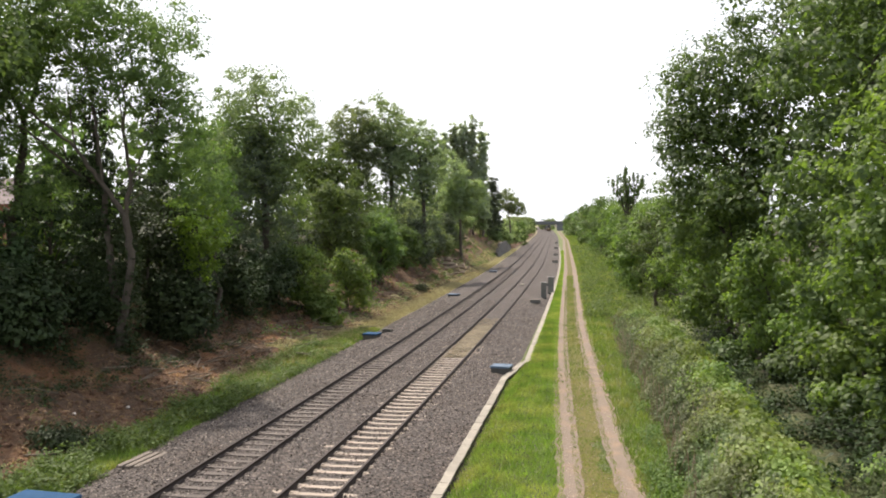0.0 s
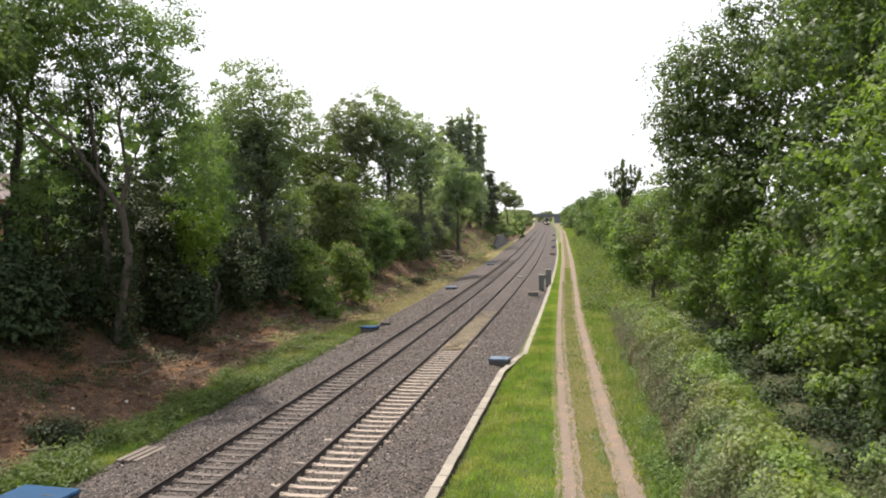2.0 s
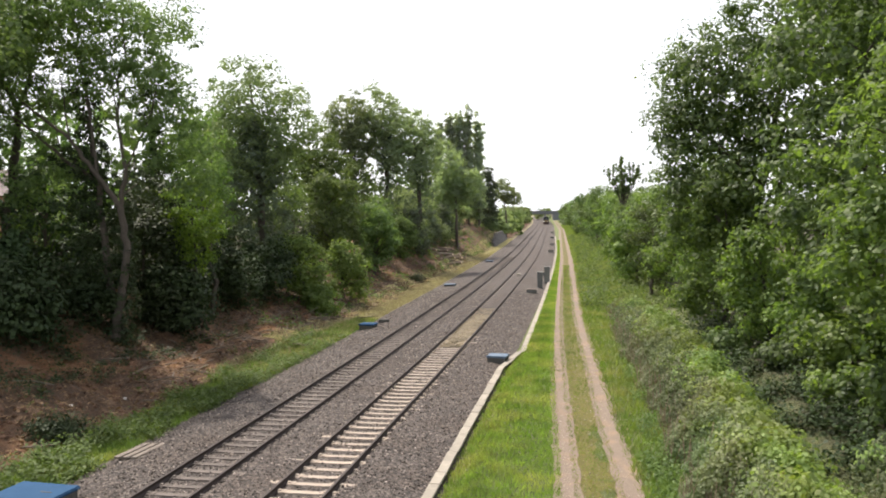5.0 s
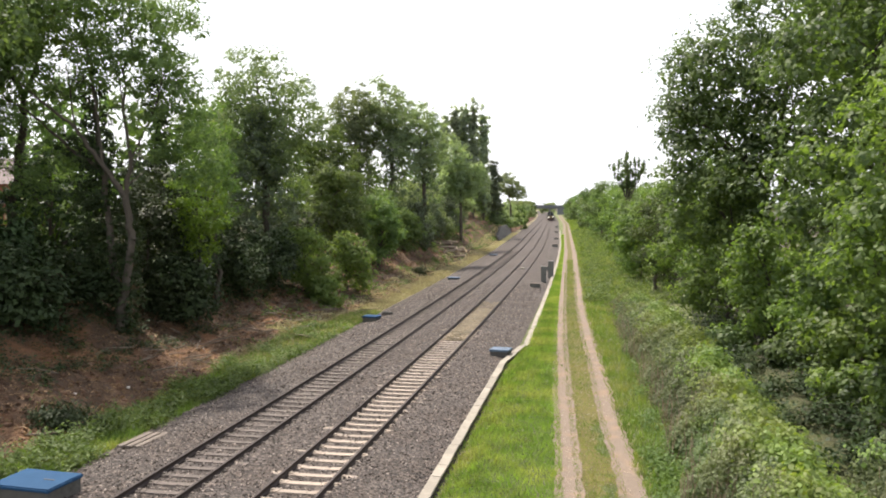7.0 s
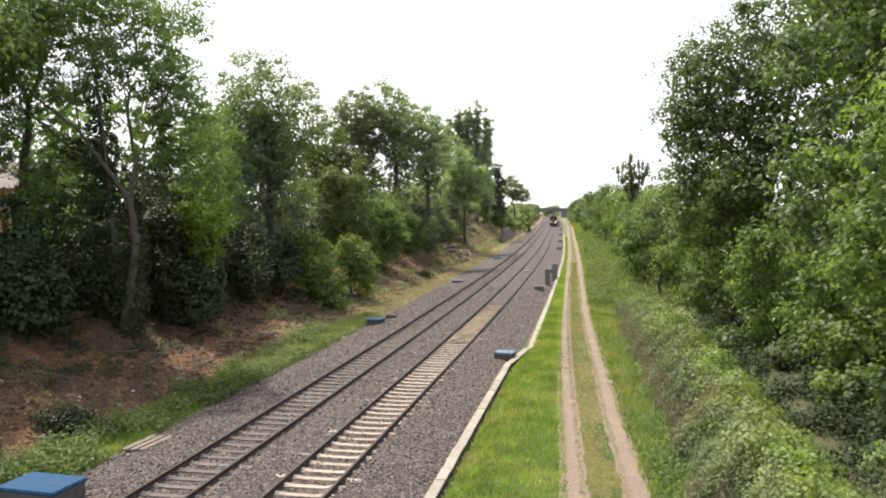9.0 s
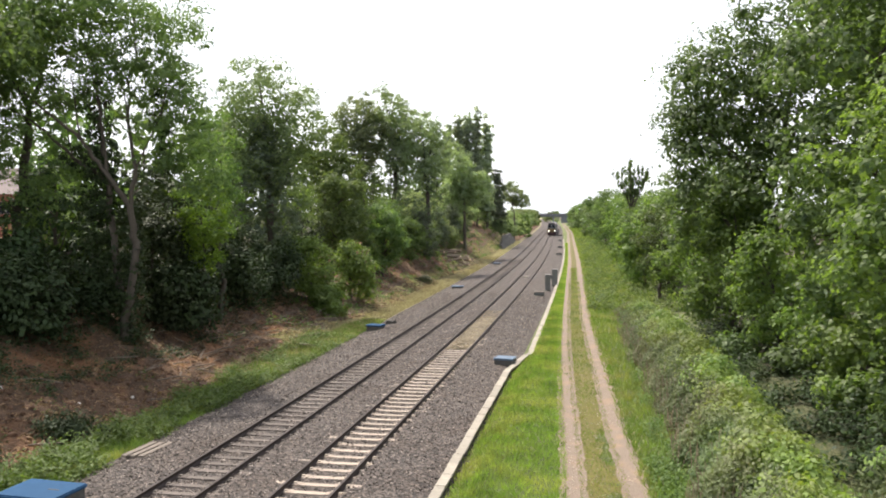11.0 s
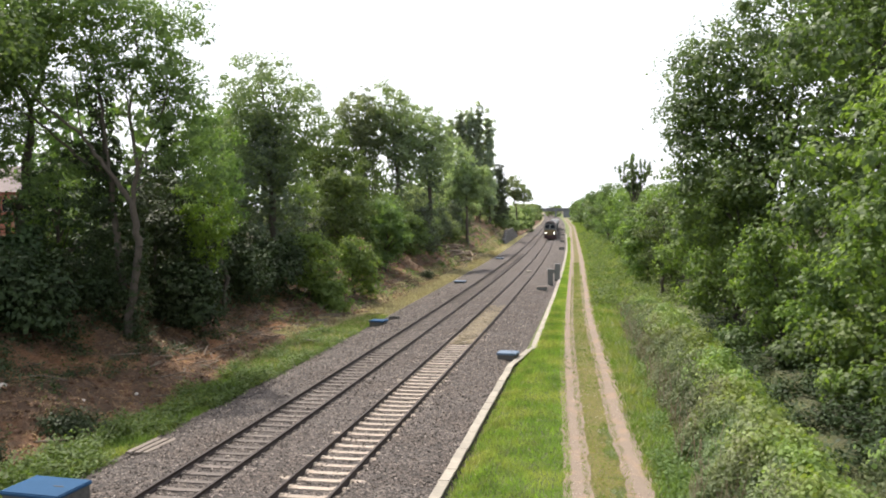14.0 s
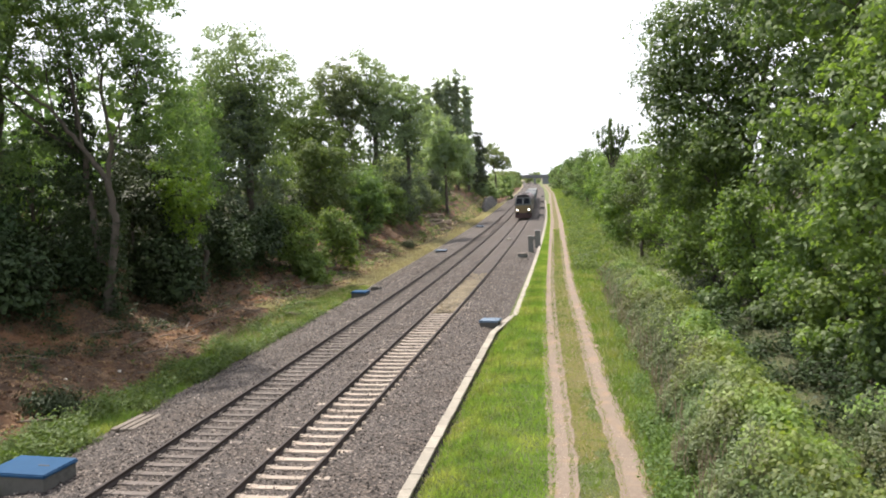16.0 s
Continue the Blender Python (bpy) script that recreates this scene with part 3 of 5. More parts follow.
def foliage(name, blobs, clusters, per, size, sigma, mat, shell=0.6, gap=0.0, core=2.5):
    """Domed leaf tufts on the skins of ellipsoids (x, y, z, rx, ry, rz), with sparse large leaves inside."""
    blobs = np.array(blobs, float)
    w = (blobs[:, 3] * blobs[:, 4] + blobs[:, 4] * blobs[:, 5] + blobs[:, 3] * blobs[:, 5])
    pick = rng.choice(len(blobs), clusters, p=w / w.sum())
    d = rng.normal(0, 1, (clusters, 3))
    d /= np.linalg.norm(d, axis=1, keepdims=True)
    rad = shell + (1.04 - shell) * rng.random((clusters, 1)) ** 0.6
    lump = 1 + 0.16 * np.sin(5 * d[:, :1] + 3 * pick[:, None]) * np.sin(4 * d[:, 1:2] + 1.7 * pick[:, None]) + 0.1 * np.sin(9 * d[:, 2:] + pick[:, None])
    c = blobs[pick, :3] + d * rad * lump * blobs[pick, 3:]
    if gap:
        f = np.sin(1.3 * c[:, 0] + 0.7 * c[:, 2]) * np.sin(1.1 * c[:, 1] - 0.9 * c[:, 2]) * np.sin(1.2 * c[:, 2] + 0.5 * c[:, 0])
        keep = f > -1 + gap
        c, d = c[keep], d[keep]
    m = len(c)
    sg = 1.25 * sigma * rng.uniform(0.55, 1.45, (m, 1, 1))
    q = rng.normal(0, 1, (m, per, 3))
    q[..., 2] = np.abs(q[..., 2]) - 0.4
    q /= np.linalg.norm(q, axis=2, keepdims=True)
    off = q * sg * np.array([1, 1, 0.9]) * rng.uniform(0.55, 1.08, (m, per, 1))
    # a few sprigs stand out of each tuft
    off[:, : per // 8] *= 1.5
    pts = (c[:, None] + off).reshape(-1, 3)
    nrm = (d[:, None] * 0.25 + np.array([0, 0, 0.45]) + q).reshape(-1, 3)
    v, f = leaves(pts, nrm, size)
    if core:
        k = int(clusters * core)
        pk = rng.choice(len(blobs), k, p=w / w.sum())
        e = rng.normal(0, 1, (k, 3))
        e /= np.linalg.norm(e, axis=1, keepdims=True)
        v2, f2 = leaves(blobs[pk, :3] + e * blobs[pk, 3:] * 0.78 * rng.random((k, 1)) ** 0.5, e, size * 1.6, 0.8)
        v, f = np.concatenate([v, v2]), np.concatenate([f, f2 + len(v)])
    return np_mesh(name, v, f, mat)


def tube(path, radii, sides=7):
    path = np.asarray(path, float)
    n = len(path)
    v, f = [], []
    for k in range(n):
        d = path[min(k + 1, n - 1)] - path[max(k - 1, 0)]
        d = d / (np.linalg.norm(d) + 1e-9)
        a = np.cross(d, [0.3, 0.9, 0.1])
        a /= np.linalg.norm(a)
        b = np.cross(d, a)
        for s in range(sides):
            w = 2 * math.pi * s / sides
            v.append(path[k] + radii[k] * (math.cos(w) * a + math.sin(w) * b))
    for k in range(n - 1):
        for s in range(sides):
            f.append((k * sides + s, k * sides + (s + 1) % sides, (k + 1) * sides + (s + 1) % sides, (k + 1) * sides + s))
    return np.array(v), np.array(f)


def wood(name, branches, mat):
    """One mesh of tapered, crooked limbs: (start, end, radius at start, at end)."""
    vs, fs, base = [], [], 0
    for a, b, r0, r1 in branches:
        a, b = np.array(a, float), np.array(b, float)
        n = 7 if r0 > 0.07 else 4
        ts = np.linspace(0, 1, n)[:, None]
        wob = rng.normal(0, 0.022 * np.linalg.norm(b - a), (n, 3)) * (ts * (1 - ts) * 4)
        path = a + (b - a) * ts + wob
        path[:, 2] += (ts * (1 - ts))[:, 0] * 0.12 * np.linalg.norm((b - a)[:2])
        v, f = tube(path, r0 + (r1 - r0) * ts[:, 0] ** 0.8, 7 if r0 > 0.07 else 4)
        vs.append(v)
        fs.append(f + base)
        base += len(v)
    return np_mesh(name, np.concatenate(vs), np.concatenate(fs), mat, True)


def tree(m, label, trunk, blobs, clusters, per, size, sigma, mat, name="tree", gap=0.0, shell=0.55, ivy=None, group="", twigs=3, core=2.5, ivy_mat=LEAF_DARK):
    """trunk: (foot radius, fork height, lean x, lean y)."""
    top = empty(name, m, label, "tree" if name != "bush" else "bush", group)
    r, fork, lx, ly = trunk
    knee = np.array([lx, ly, fork])
    limbs = [((0, 0, -0.4), knee, r, r * 0.72)]
    high = max(blobs, key=lambda q: q[2])
    lead = np.array([high[0], high[1], high[2] + high[5] * 0.4])
    limbs.append((knee, lead, r * 0.72, r * 0.08))
    for bx, by, bz, rx, ry, rz in blobs:
        tip = np.array([bx, by, bz + rz * 0.3])
        share = min(max((bz - 0.9 * math.hypot(bx - lx, by - ly) - fork) / max(lead[2] - fork, 0.1), 0.0), 0.6)
        root = knee + (lead - knee) * share if bz > fork else np.array([lx, ly, fork]) * max(0.3, bz / fork * 0.7)
        if bz != high[2]:
            limbs.append((root, tip, r * 0.4, r * 0.08))
        for k in range(twigs):
            d = rng.normal(0, 1, 3)
            d[2] = abs(d[2]) * 0.6
            d /= np.linalg.norm(d)
            limbs.append((root + (tip - root) * rng.uniform(0.4, 0.9), np.array([bx, by, bz]) + d * (rx * 0.8, ry * 0.8, rz * 0.8), r * 0.16, r * 0.04))
    child("trunk", wood("trunk", limbs, BARK), top)
    child("crown", foliage("crown", blobs, clusters, per, size, sigma, mat, shell, gap, core), top)
    if ivy:
        child("ivy", foliage("ivy", ivy[0], ivy[1], 28, 0.22, 0.35, ivy_mat, 0.7), top, "dark ivy climbing over the trunk")
    return top


def at(x, y):
    return pose(x, y, on_ground(x - float(line_x(y)), y) - 0.05)


def bush(x, y, r, h, mat, label, n=90, size=0.2, deep=1.0, name="bush", group="lineside bushes"):
    blobs = [(0, 0, h * 0.5, r, r * deep, h * 0.52), (r * 0.5, -r * 0.3, h * 0.35, r * 0.7, r * 0.7, h * 0.4), (-r * 0.5, r * 0.2, h * 0.38, r * 0.75, r * 0.8, h * 0.42), (0.1 * r, -0.4 * r, h * 0.7, r * 0.5, r * 0.5, h * 0.3)]
    if h > 4.0:
        # rounded clumps stand out of the tall ones, with hollows between
        blobs = [(0, 0, h * 0.46, r * 0.8, r * deep * 0.8, h * 0.45)]
        for k in range(11):
            a, up = rng.uniform(0, 6.28), rng.uniform(0.12, 0.92)
            wide = r * (1.05 - 0.75 * max(up - 0.45, 0) ** 1.0 * 1.6)
            q = rng.uniform(0.30, 0.50) * r
            blobs.append((math.cos(a) * wide * 0.75, math.sin(a) * wide * 0.75 * deep, h * up, q, q * deep, q * rng.uniform(0.7, 1.1)))
    return tree(at(x, y), label, (0.09 + 0.01 * h, h * 0.25, 0, 0), blobs, n if y < 64 or y > 210 else int(n * 1.35), 34 if y < 64 else 24, size if y < 64 or y > 210 else size * 0.85, 0.32 + 0.02 * h, mat, name, 0.0, 0.5, None, group, 1, 1.5)


# the tall ash trees of the far bank
def forked_ash():
    """A trunk that bends to one side and forks low, with an ivy-clad second stem beside it."""
    top = empty("tree", at(-22.5, 35.5), "tall ash tree with a forked pale trunk beside an ivy-clad stem", "tree")
    stem = [((0.1, 0, -0.4), (0.55, 0, 2.2), 0.30, 0.25), ((0.55, 0, 2.2), (0.9, 0, 4.2), 0.25, 0.22), ((0.9, 0, 4.2), (0.65, -0.05, 6.2), 0.22, 0.20),
            ((0.65, -0.05, 6.2), (0.95, 0, 8.0), 0.14, 0.12), ((0.95, 0, 8.0), (0.4, 0.3, 10.6), 0.12, 0.09), ((0.4, 0.3, 10.6), (0.8, 0.4, 15.5), 0.09, 0.03),
            ((0.65, -0.05, 6.2), (-0.35, -0.25, 7.7), 0.17, 0.14), ((-0.35, -0.25, 7.7), (-1.7, -0.35, 9.5), 0.14, 0.11), ((-1.7, -0.35, 9.5), (-3.4, -0.5, 10.8), 0.11, 0.08), ((-3.4, -0.5, 10.8), (-6.0, -0.6, 12.8), 0.08, 0.03),
            ((-0.35, -0.25, 7.7), (-0.7, -0.2, 10.4), 0.09, 0.06), ((-0.7, -0.2, 10.4), (-1.6, 0, 14.8), 0.06, 0.02), ((-1.7, -0.35, 9.5), (-2.3, -0.1, 12.6), 0.07, 0.03),
            ((0.95, 0, 8.0), (2.2, 0.2, 10.6), 0.08, 0.05), ((2.2, 0.2, 10.6), (3.3, 0.3, 13.6), 0.05, 0.02), ((0.4, 0.3, 10.6), (-0.5, 0.4, 14.0), 0.06, 0.02),
            ((0.1, 0.5, -0.4), (-0.6, 0.6, 4.0), 0.26, 0.22), ((-0.6, 0.6, 4.0), (-1.0, 0.6, 8.4), 0.22, 0.17), ((-1.0, 0.6, 8.4), (-1.5, 0.8, 12.0), 0.17, 0.10), ((-1.5, 0.8, 12.0), (-2.2, 0.8, 16.0), 0.10, 0.03),
            ((-0.9, 0.6, 7.4), (-2.6, 0.4, 8.6), 0.15, 0.11), ((-2.6, 0.4, 8.6), (-4.6, 0.2, 10.4), 0.11, 0.07), ((-4.6, 0.2, 10.4), (-7.0, 0, 11.6), 0.07, 0.02), ((-2.6, 0.4, 8.6), (-3.3, 0.5, 11.4), 0.06, 0.02)]
    stem = [(a, b, r0 * 0.8, r1 * 0.8) for a, b, r0, r1 in stem]
    for k in range(46):
        a = stem[int(rng.integers(3, len(stem)))]
        p = np.array(a[0]) + (np.array(a[1]) - np.array(a[0])) * rng.uniform(0.3, 1.0)
        d = rng.normal(0, 1, 3) * (1.0, 0.8, 0.4) + np.array([0, 0, 0.8])
        stem.append((p, p + d / np.linalg.norm(d) * rng.uniform(1.0, 2.4), a[3] * 0.5, 0.012))
    child("trunk", wood("trunk", stem, BARK_PALE), top, "grey-brown forked trunk and limbs")
    blobs = [(-6.6, 0, 13.2, 2.4, 2.6, 2.4), (-4.2, 0.4, 14.6, 2.6, 2.8, 2.4), (-1.8, 0, 15.6, 2.6, 2.8, 2.4), (0.8, 0.2, 15.8, 2.6, 2.8, 2.6), (2.9, 0, 14.2, 1.8, 2.2, 2.2), (3.3, 0.3, 11.6, 1.6, 2.0, 1.9),
             (1.6, 0.6, 12.4, 2.0, 2.0, 1.8), (-0.6, 0.9, 12.6, 2.0, 2.2, 1.7), (-3.4, 0.3, 11.8, 2.2, 2.4, 1.5), (-6.0, 0.6, 10.2, 2.2, 2.2, 1.7), (-8.6, 0.3, 12.0, 2.0, 2.2, 2.6), (2.4, 0.8, 9.4, 1.8, 1.8, 2.0), (3.8, 0.6, 7.8, 1.3, 1.6, 1.8),
             (-3.2, 1.4, 8.4, 1.6, 1.6, 1.5), (-5.4, 1.0, 7.0, 1.8, 1.8, 1.6), (-8.2, 0.8, 8.4, 2.0, 2.0, 1.8), (-1.0, -2.6, 16.4, 2.8, 2.4, 2.0), (-4.6, -2.4, 15.2, 2.6, 2.2, 2.0)]
    child("crown", foliage("crown", blobs, 1650, 38, 0.17, 0.36, LEAF_ASH, 0.25, 0.74, 0), top)
    column = [(-0.25, 0.7, 1.6, 1.2, 0.9, 2.0), (-0.55, 0.8, 3.9, 1.45, 1.0, 2.0), (-0.95, 0.8, 6.2, 1.5, 1.0, 2.0), (-1.15, 0.7, 8.3, 1.0, 0.9, 1.6), (-1.5, 0.8, 10.6, 0.75, 0.7, 1.7), (-2.6, 0.5, 8.7, 0.8, 0.5, 0.5), (1.7, 1.0, 9.2, 0.45, 0.5, 2.6), (0.35, 0.0, 1.2, 0.42, 0.42, 1.5), (0.62, 0.1, 3.2, 0.32, 0.3, 1.4)]
    child("ivy", foliage("ivy", column, 420, 34, 0.14, 0.22, LEAF_DARK, 0.7), top, "dark ivy climbing over the second stem")

forked_ash()
tree(at(-29.5, 37), "ash tree with bare lower limbs behind the bank", (0.32, 6.5, 0.8, 0), [(-2, 0, 12, 3.4, 3.6, 3.0), (2, 0.5, 14.0, 3.2, 3.2, 2.8)],
     330, 42, 0.25, 0.5, LEAF_ASH, gap=0.86, shell=0.4, twigs=4, core=0)
# ash trees added left of the view, to keep skylight off the undergrowth
for x, y in ((-27.5, 28.5), (-29.5, 21.0), (-31.0, 33.5)):
    tree(at(x, y), "unseen ash tree added beside the bank to shade it", (0.3, 6.0, 0.3, 0), [(0, 0, 13.5, 3.4, 3.4, 2.6), (2.2, 1.0, 11.6, 2.8, 2.8, 2.0), (-2.4, 0, 11.0, 3.0, 3.0, 2.2), (0.5, -1.5, 9.2, 2.6, 2.6, 1.8)], 170, 32, 0.3, 0.5, LEAF_ASH, gap=0.5, shell=0.4, twigs=2, core=0.5)
tree(at(-21.2, 41.0), "fresh green sapling in front of taller trees", (0.1, 3.0, 0.2, 0), [(0.2, 0, 6.9, 1.3, 1.3, 1.3), (0.9, 0, 5.4, 0.9, 1.0, 0.9), (-0.6, 0, 5.2, 0.8, 1.0, 1.2), (0.4, 0, 4.0, 0.7, 0.8, 1.0)], 110, 50, 0.17, 0.32, LEAF_FRESH, gap=0.35, core=0)
tree(at(-22.0, 45), "slender light green tree on the bank", (0.16, 5.0, 0, 0), [(0, 0, 9.8, 1.3, 1.5, 2.6), (0.1, 0, 6.4, 1.2, 1.4, 1.8)], 80, 45, 0.2, 0.42, LEAF_BUSH, gap=0.6, core=0.5)
tree(at(-24.3, 58), "ivy-clad ash tree with a dense rounded crown", (0.36, 7.0, 0.1, 0),
     [(-0.6, 0, 14.0, 3.0, 3.2, 2.9), (1.9, 0, 12.0, 2.6, 3, 3.0), (-2.0, 0, 11.0, 2.3, 2.8, 2.8), (0.3, -0.4, 9.4, 2.9, 2.6, 2.4)],
     400, 46, 0.22, 0.5, LEAF_ASH_HAZE, gap=0.35, core=1, ivy=([(0, -0.5, 6.0, 2.6, 2.2, 6.0), (0.3, -0.5, 10.0, 1.6, 1.6, 3.6)], 330), ivy_mat=LEAF_IVY_HAZE)
tree(at(-31.5, 63), "light green tree standing behind the front row", (0.25, 6.0, 0, 0), [(0, 0, 10.5, 2.8, 3, 2.8), (1.5, 0, 8.5, 2.4, 2.4, 2.4)], 120, 45, 0.3, 0.6, LEAF_BUSH)
tree(at(-27.5, 80), "light green tree in the gap between tall ones", (0.25, 6.0, 0, 0), [(0, 0, 9.8, 2.6, 3, 2.8), (1.5, 0, 7.5, 2.6, 2.4, 2.6)], 130, 45, 0.3, 0.6, LEAF_BUSH)
# the row at 100 m wears the leaf colours lightened for haze
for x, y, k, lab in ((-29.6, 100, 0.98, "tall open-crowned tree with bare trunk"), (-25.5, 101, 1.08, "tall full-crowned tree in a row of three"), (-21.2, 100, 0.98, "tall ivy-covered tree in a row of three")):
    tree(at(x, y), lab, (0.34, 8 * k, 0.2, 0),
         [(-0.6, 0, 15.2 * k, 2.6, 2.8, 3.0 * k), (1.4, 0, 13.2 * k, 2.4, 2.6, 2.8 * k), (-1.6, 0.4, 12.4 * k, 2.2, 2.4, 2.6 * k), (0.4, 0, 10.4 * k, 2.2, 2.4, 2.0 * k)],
         340, 34, 0.30, 0.5, LEAF_HAZE, gap=0.42, core=0.6, ivy=([(0.3, 0, 5.5, 1.9, 1.8, 5.5), (0.3, 0, 10.5, 1.1, 1.2, 3.5)], 150), ivy_mat=LEAF_IVY_HAZE)


for x, y, k in ((-36, 30, 0.5), (-38, 40, 0.55), (-35.5, 50, 1.1), (-37, 62, 1.25), (-36, 74, 1.1), (-34, 88, 1.0), (-35, 102, 1.0), (-33, 118, 1.0), (-31, 136, 1.0), (-30, 155, 1.0)):
    tree(at(x, y), "broad green tree in the wood behind the bank", (0.3, 3, 0, 0), [(0, 0, 7.5 * k, 3.6, 3.6, 3.4), (-1.6, 1.6, 4 * k, 3.2, 3.4, 3.4), (1.8, -1.6, 4 * k, 3.2, 3.4, 3.4)], 75, 26, 0.5, 0.7, LEAF_BUSH if int(x) % 2 else LEAF_ASH, group="wood behind the bank", twigs=1)
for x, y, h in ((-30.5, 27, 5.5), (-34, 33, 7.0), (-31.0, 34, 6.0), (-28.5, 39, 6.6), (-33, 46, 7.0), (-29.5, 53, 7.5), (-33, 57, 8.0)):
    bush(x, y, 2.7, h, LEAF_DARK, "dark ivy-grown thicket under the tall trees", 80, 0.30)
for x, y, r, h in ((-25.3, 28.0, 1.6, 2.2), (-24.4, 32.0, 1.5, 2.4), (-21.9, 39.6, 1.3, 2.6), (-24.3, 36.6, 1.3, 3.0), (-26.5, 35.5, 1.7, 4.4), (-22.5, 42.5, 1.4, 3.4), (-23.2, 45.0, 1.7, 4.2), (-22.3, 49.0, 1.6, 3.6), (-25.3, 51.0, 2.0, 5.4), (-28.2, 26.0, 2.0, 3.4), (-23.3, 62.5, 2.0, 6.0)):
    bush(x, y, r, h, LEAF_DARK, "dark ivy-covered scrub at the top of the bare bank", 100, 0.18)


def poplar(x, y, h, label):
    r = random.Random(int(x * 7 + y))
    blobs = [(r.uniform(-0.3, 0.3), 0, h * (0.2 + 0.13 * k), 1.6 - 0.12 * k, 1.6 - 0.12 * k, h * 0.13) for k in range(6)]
    return tree(at(x, y), label, (0.3, h * 0.15, 0, 0), blobs, 170, 26, 0.56, 0.5, LEAF_POPLAR_HAZE, "poplar_tree", twigs=0)


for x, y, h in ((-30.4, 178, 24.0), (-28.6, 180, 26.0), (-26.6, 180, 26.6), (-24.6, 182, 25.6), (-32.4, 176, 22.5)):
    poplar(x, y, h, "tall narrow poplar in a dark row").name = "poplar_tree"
tree(at(-21.2, 130), "spreading willow on the bank, leaves paled for haze", (0.3, 4.5, 0, 0), [(-0.5, 0, 12.0, 2.9, 3, 3.2), (1.2, 0, 9.4, 2.8, 3, 3.0), (-1.4, 0, 8.4, 2.6, 3, 2.6)], 200, 40, 0.4, 0.6, LEAF_HAZE, gap=0.3)
tree(at(-23.4, 190), "dark conical evergreen beside the poplars", (0.25, 3.0, 0, 0), [(0, 0, 4.5, 2.4, 2.4, 4), (0, 0, 9, 1.7, 1.7, 3.5), (0, 0, 12.5, 0.9, 0.9, 2.6)], 170, 34, 0.4, 0.5, LEAF_IVY_HAZE, "conifer_tree", twigs=0)
tree(at(-22.6, 222), "small round-crowned tree standing clear above bushes", (0.3, 6.0, 0, 0), [(-0.8, 0, 12.5, 2.8, 3, 2.8), (1.6, 0, 11.0, 2.4, 2.4, 2.4)], 120, 34, 0.5, 0.7, LEAF_HAZE, gap=0.6, core=0)

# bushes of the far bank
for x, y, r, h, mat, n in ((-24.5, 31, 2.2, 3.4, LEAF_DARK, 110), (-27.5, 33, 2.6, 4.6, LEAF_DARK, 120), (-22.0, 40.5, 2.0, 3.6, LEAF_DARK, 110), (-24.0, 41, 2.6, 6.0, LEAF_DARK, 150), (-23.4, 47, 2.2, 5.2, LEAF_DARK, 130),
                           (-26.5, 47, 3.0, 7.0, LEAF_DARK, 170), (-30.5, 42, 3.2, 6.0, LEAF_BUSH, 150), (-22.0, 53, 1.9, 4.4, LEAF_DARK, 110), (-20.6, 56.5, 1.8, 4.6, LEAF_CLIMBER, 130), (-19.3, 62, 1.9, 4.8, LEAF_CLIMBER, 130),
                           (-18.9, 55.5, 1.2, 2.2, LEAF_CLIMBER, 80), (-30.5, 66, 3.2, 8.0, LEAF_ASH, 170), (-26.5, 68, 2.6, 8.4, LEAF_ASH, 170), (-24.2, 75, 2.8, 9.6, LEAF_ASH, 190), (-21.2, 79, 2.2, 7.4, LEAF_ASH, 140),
                           (-26.5, 84, 3.0, 8.0, LEAF_ASH, 150), (-23.6, 88, 2.4, 7.0, LEAF_ASH, 130), (-25.9, 112, 3.0, 7.0, LEAF_HAZE, 130), (-24.6, 118, 2.0, 4.4, LEAF_BUSH, 90), (-26.9, 125, 3.0, 8.0, LEAF_HAZE, 130),
                           (-26.8, 140, 2.6, 7.0, LEAF_HAZE, 120), (-28.3, 152, 2.4, 5.4, LEAF_BUSH, 110), (-30.4, 160, 3.0, 8.0, LEAF_HAZE, 130), (-30.8, 172, 2.4, 6.5, LEAF_HAZE, 110)):
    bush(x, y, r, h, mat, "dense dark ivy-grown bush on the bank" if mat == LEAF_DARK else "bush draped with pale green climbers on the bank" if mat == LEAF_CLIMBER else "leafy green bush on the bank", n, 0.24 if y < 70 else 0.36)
for x, y, r, h, mat in ((-21.6, 92, 1.9, 5.0, LEAF_ASH), (-22.0, 98, 2.0, 5.6, LEAF_IVY_HAZE), (-22.4, 105, 2.0, 5.0, LEAF_ASH_HAZE), (-22.8, 112, 2.1, 5.4, LEAF_IVY_HAZE), (-22.6, 119, 2.0, 4.8, LEAF_ASH_HAZE), (-23.2, 126, 2.2, 5.6, LEAF_IVY_HAZE), (-23.8, 134, 2.2, 5.4, LEAF_ASH_HAZE), (-25.0, 145, 2.2, 5.6, LEAF_IVY_HAZE), (-26.2, 155, 2.3, 6.0, LEAF_ASH_HAZE), (-27.0, 166, 2.3, 6.0, LEAF_HAZE)):
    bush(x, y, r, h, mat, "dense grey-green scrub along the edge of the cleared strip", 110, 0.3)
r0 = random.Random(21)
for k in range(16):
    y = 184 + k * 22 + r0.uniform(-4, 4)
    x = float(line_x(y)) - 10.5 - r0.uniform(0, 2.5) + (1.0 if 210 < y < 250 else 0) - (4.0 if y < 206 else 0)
    bush(x, y, 3.4, r0.uniform(6.0, 9.0), LEAF_HAZE if k % 3 else LEAF_BUSH, "distant leafy bush beside the railway", 90, 0.6, 2.2)

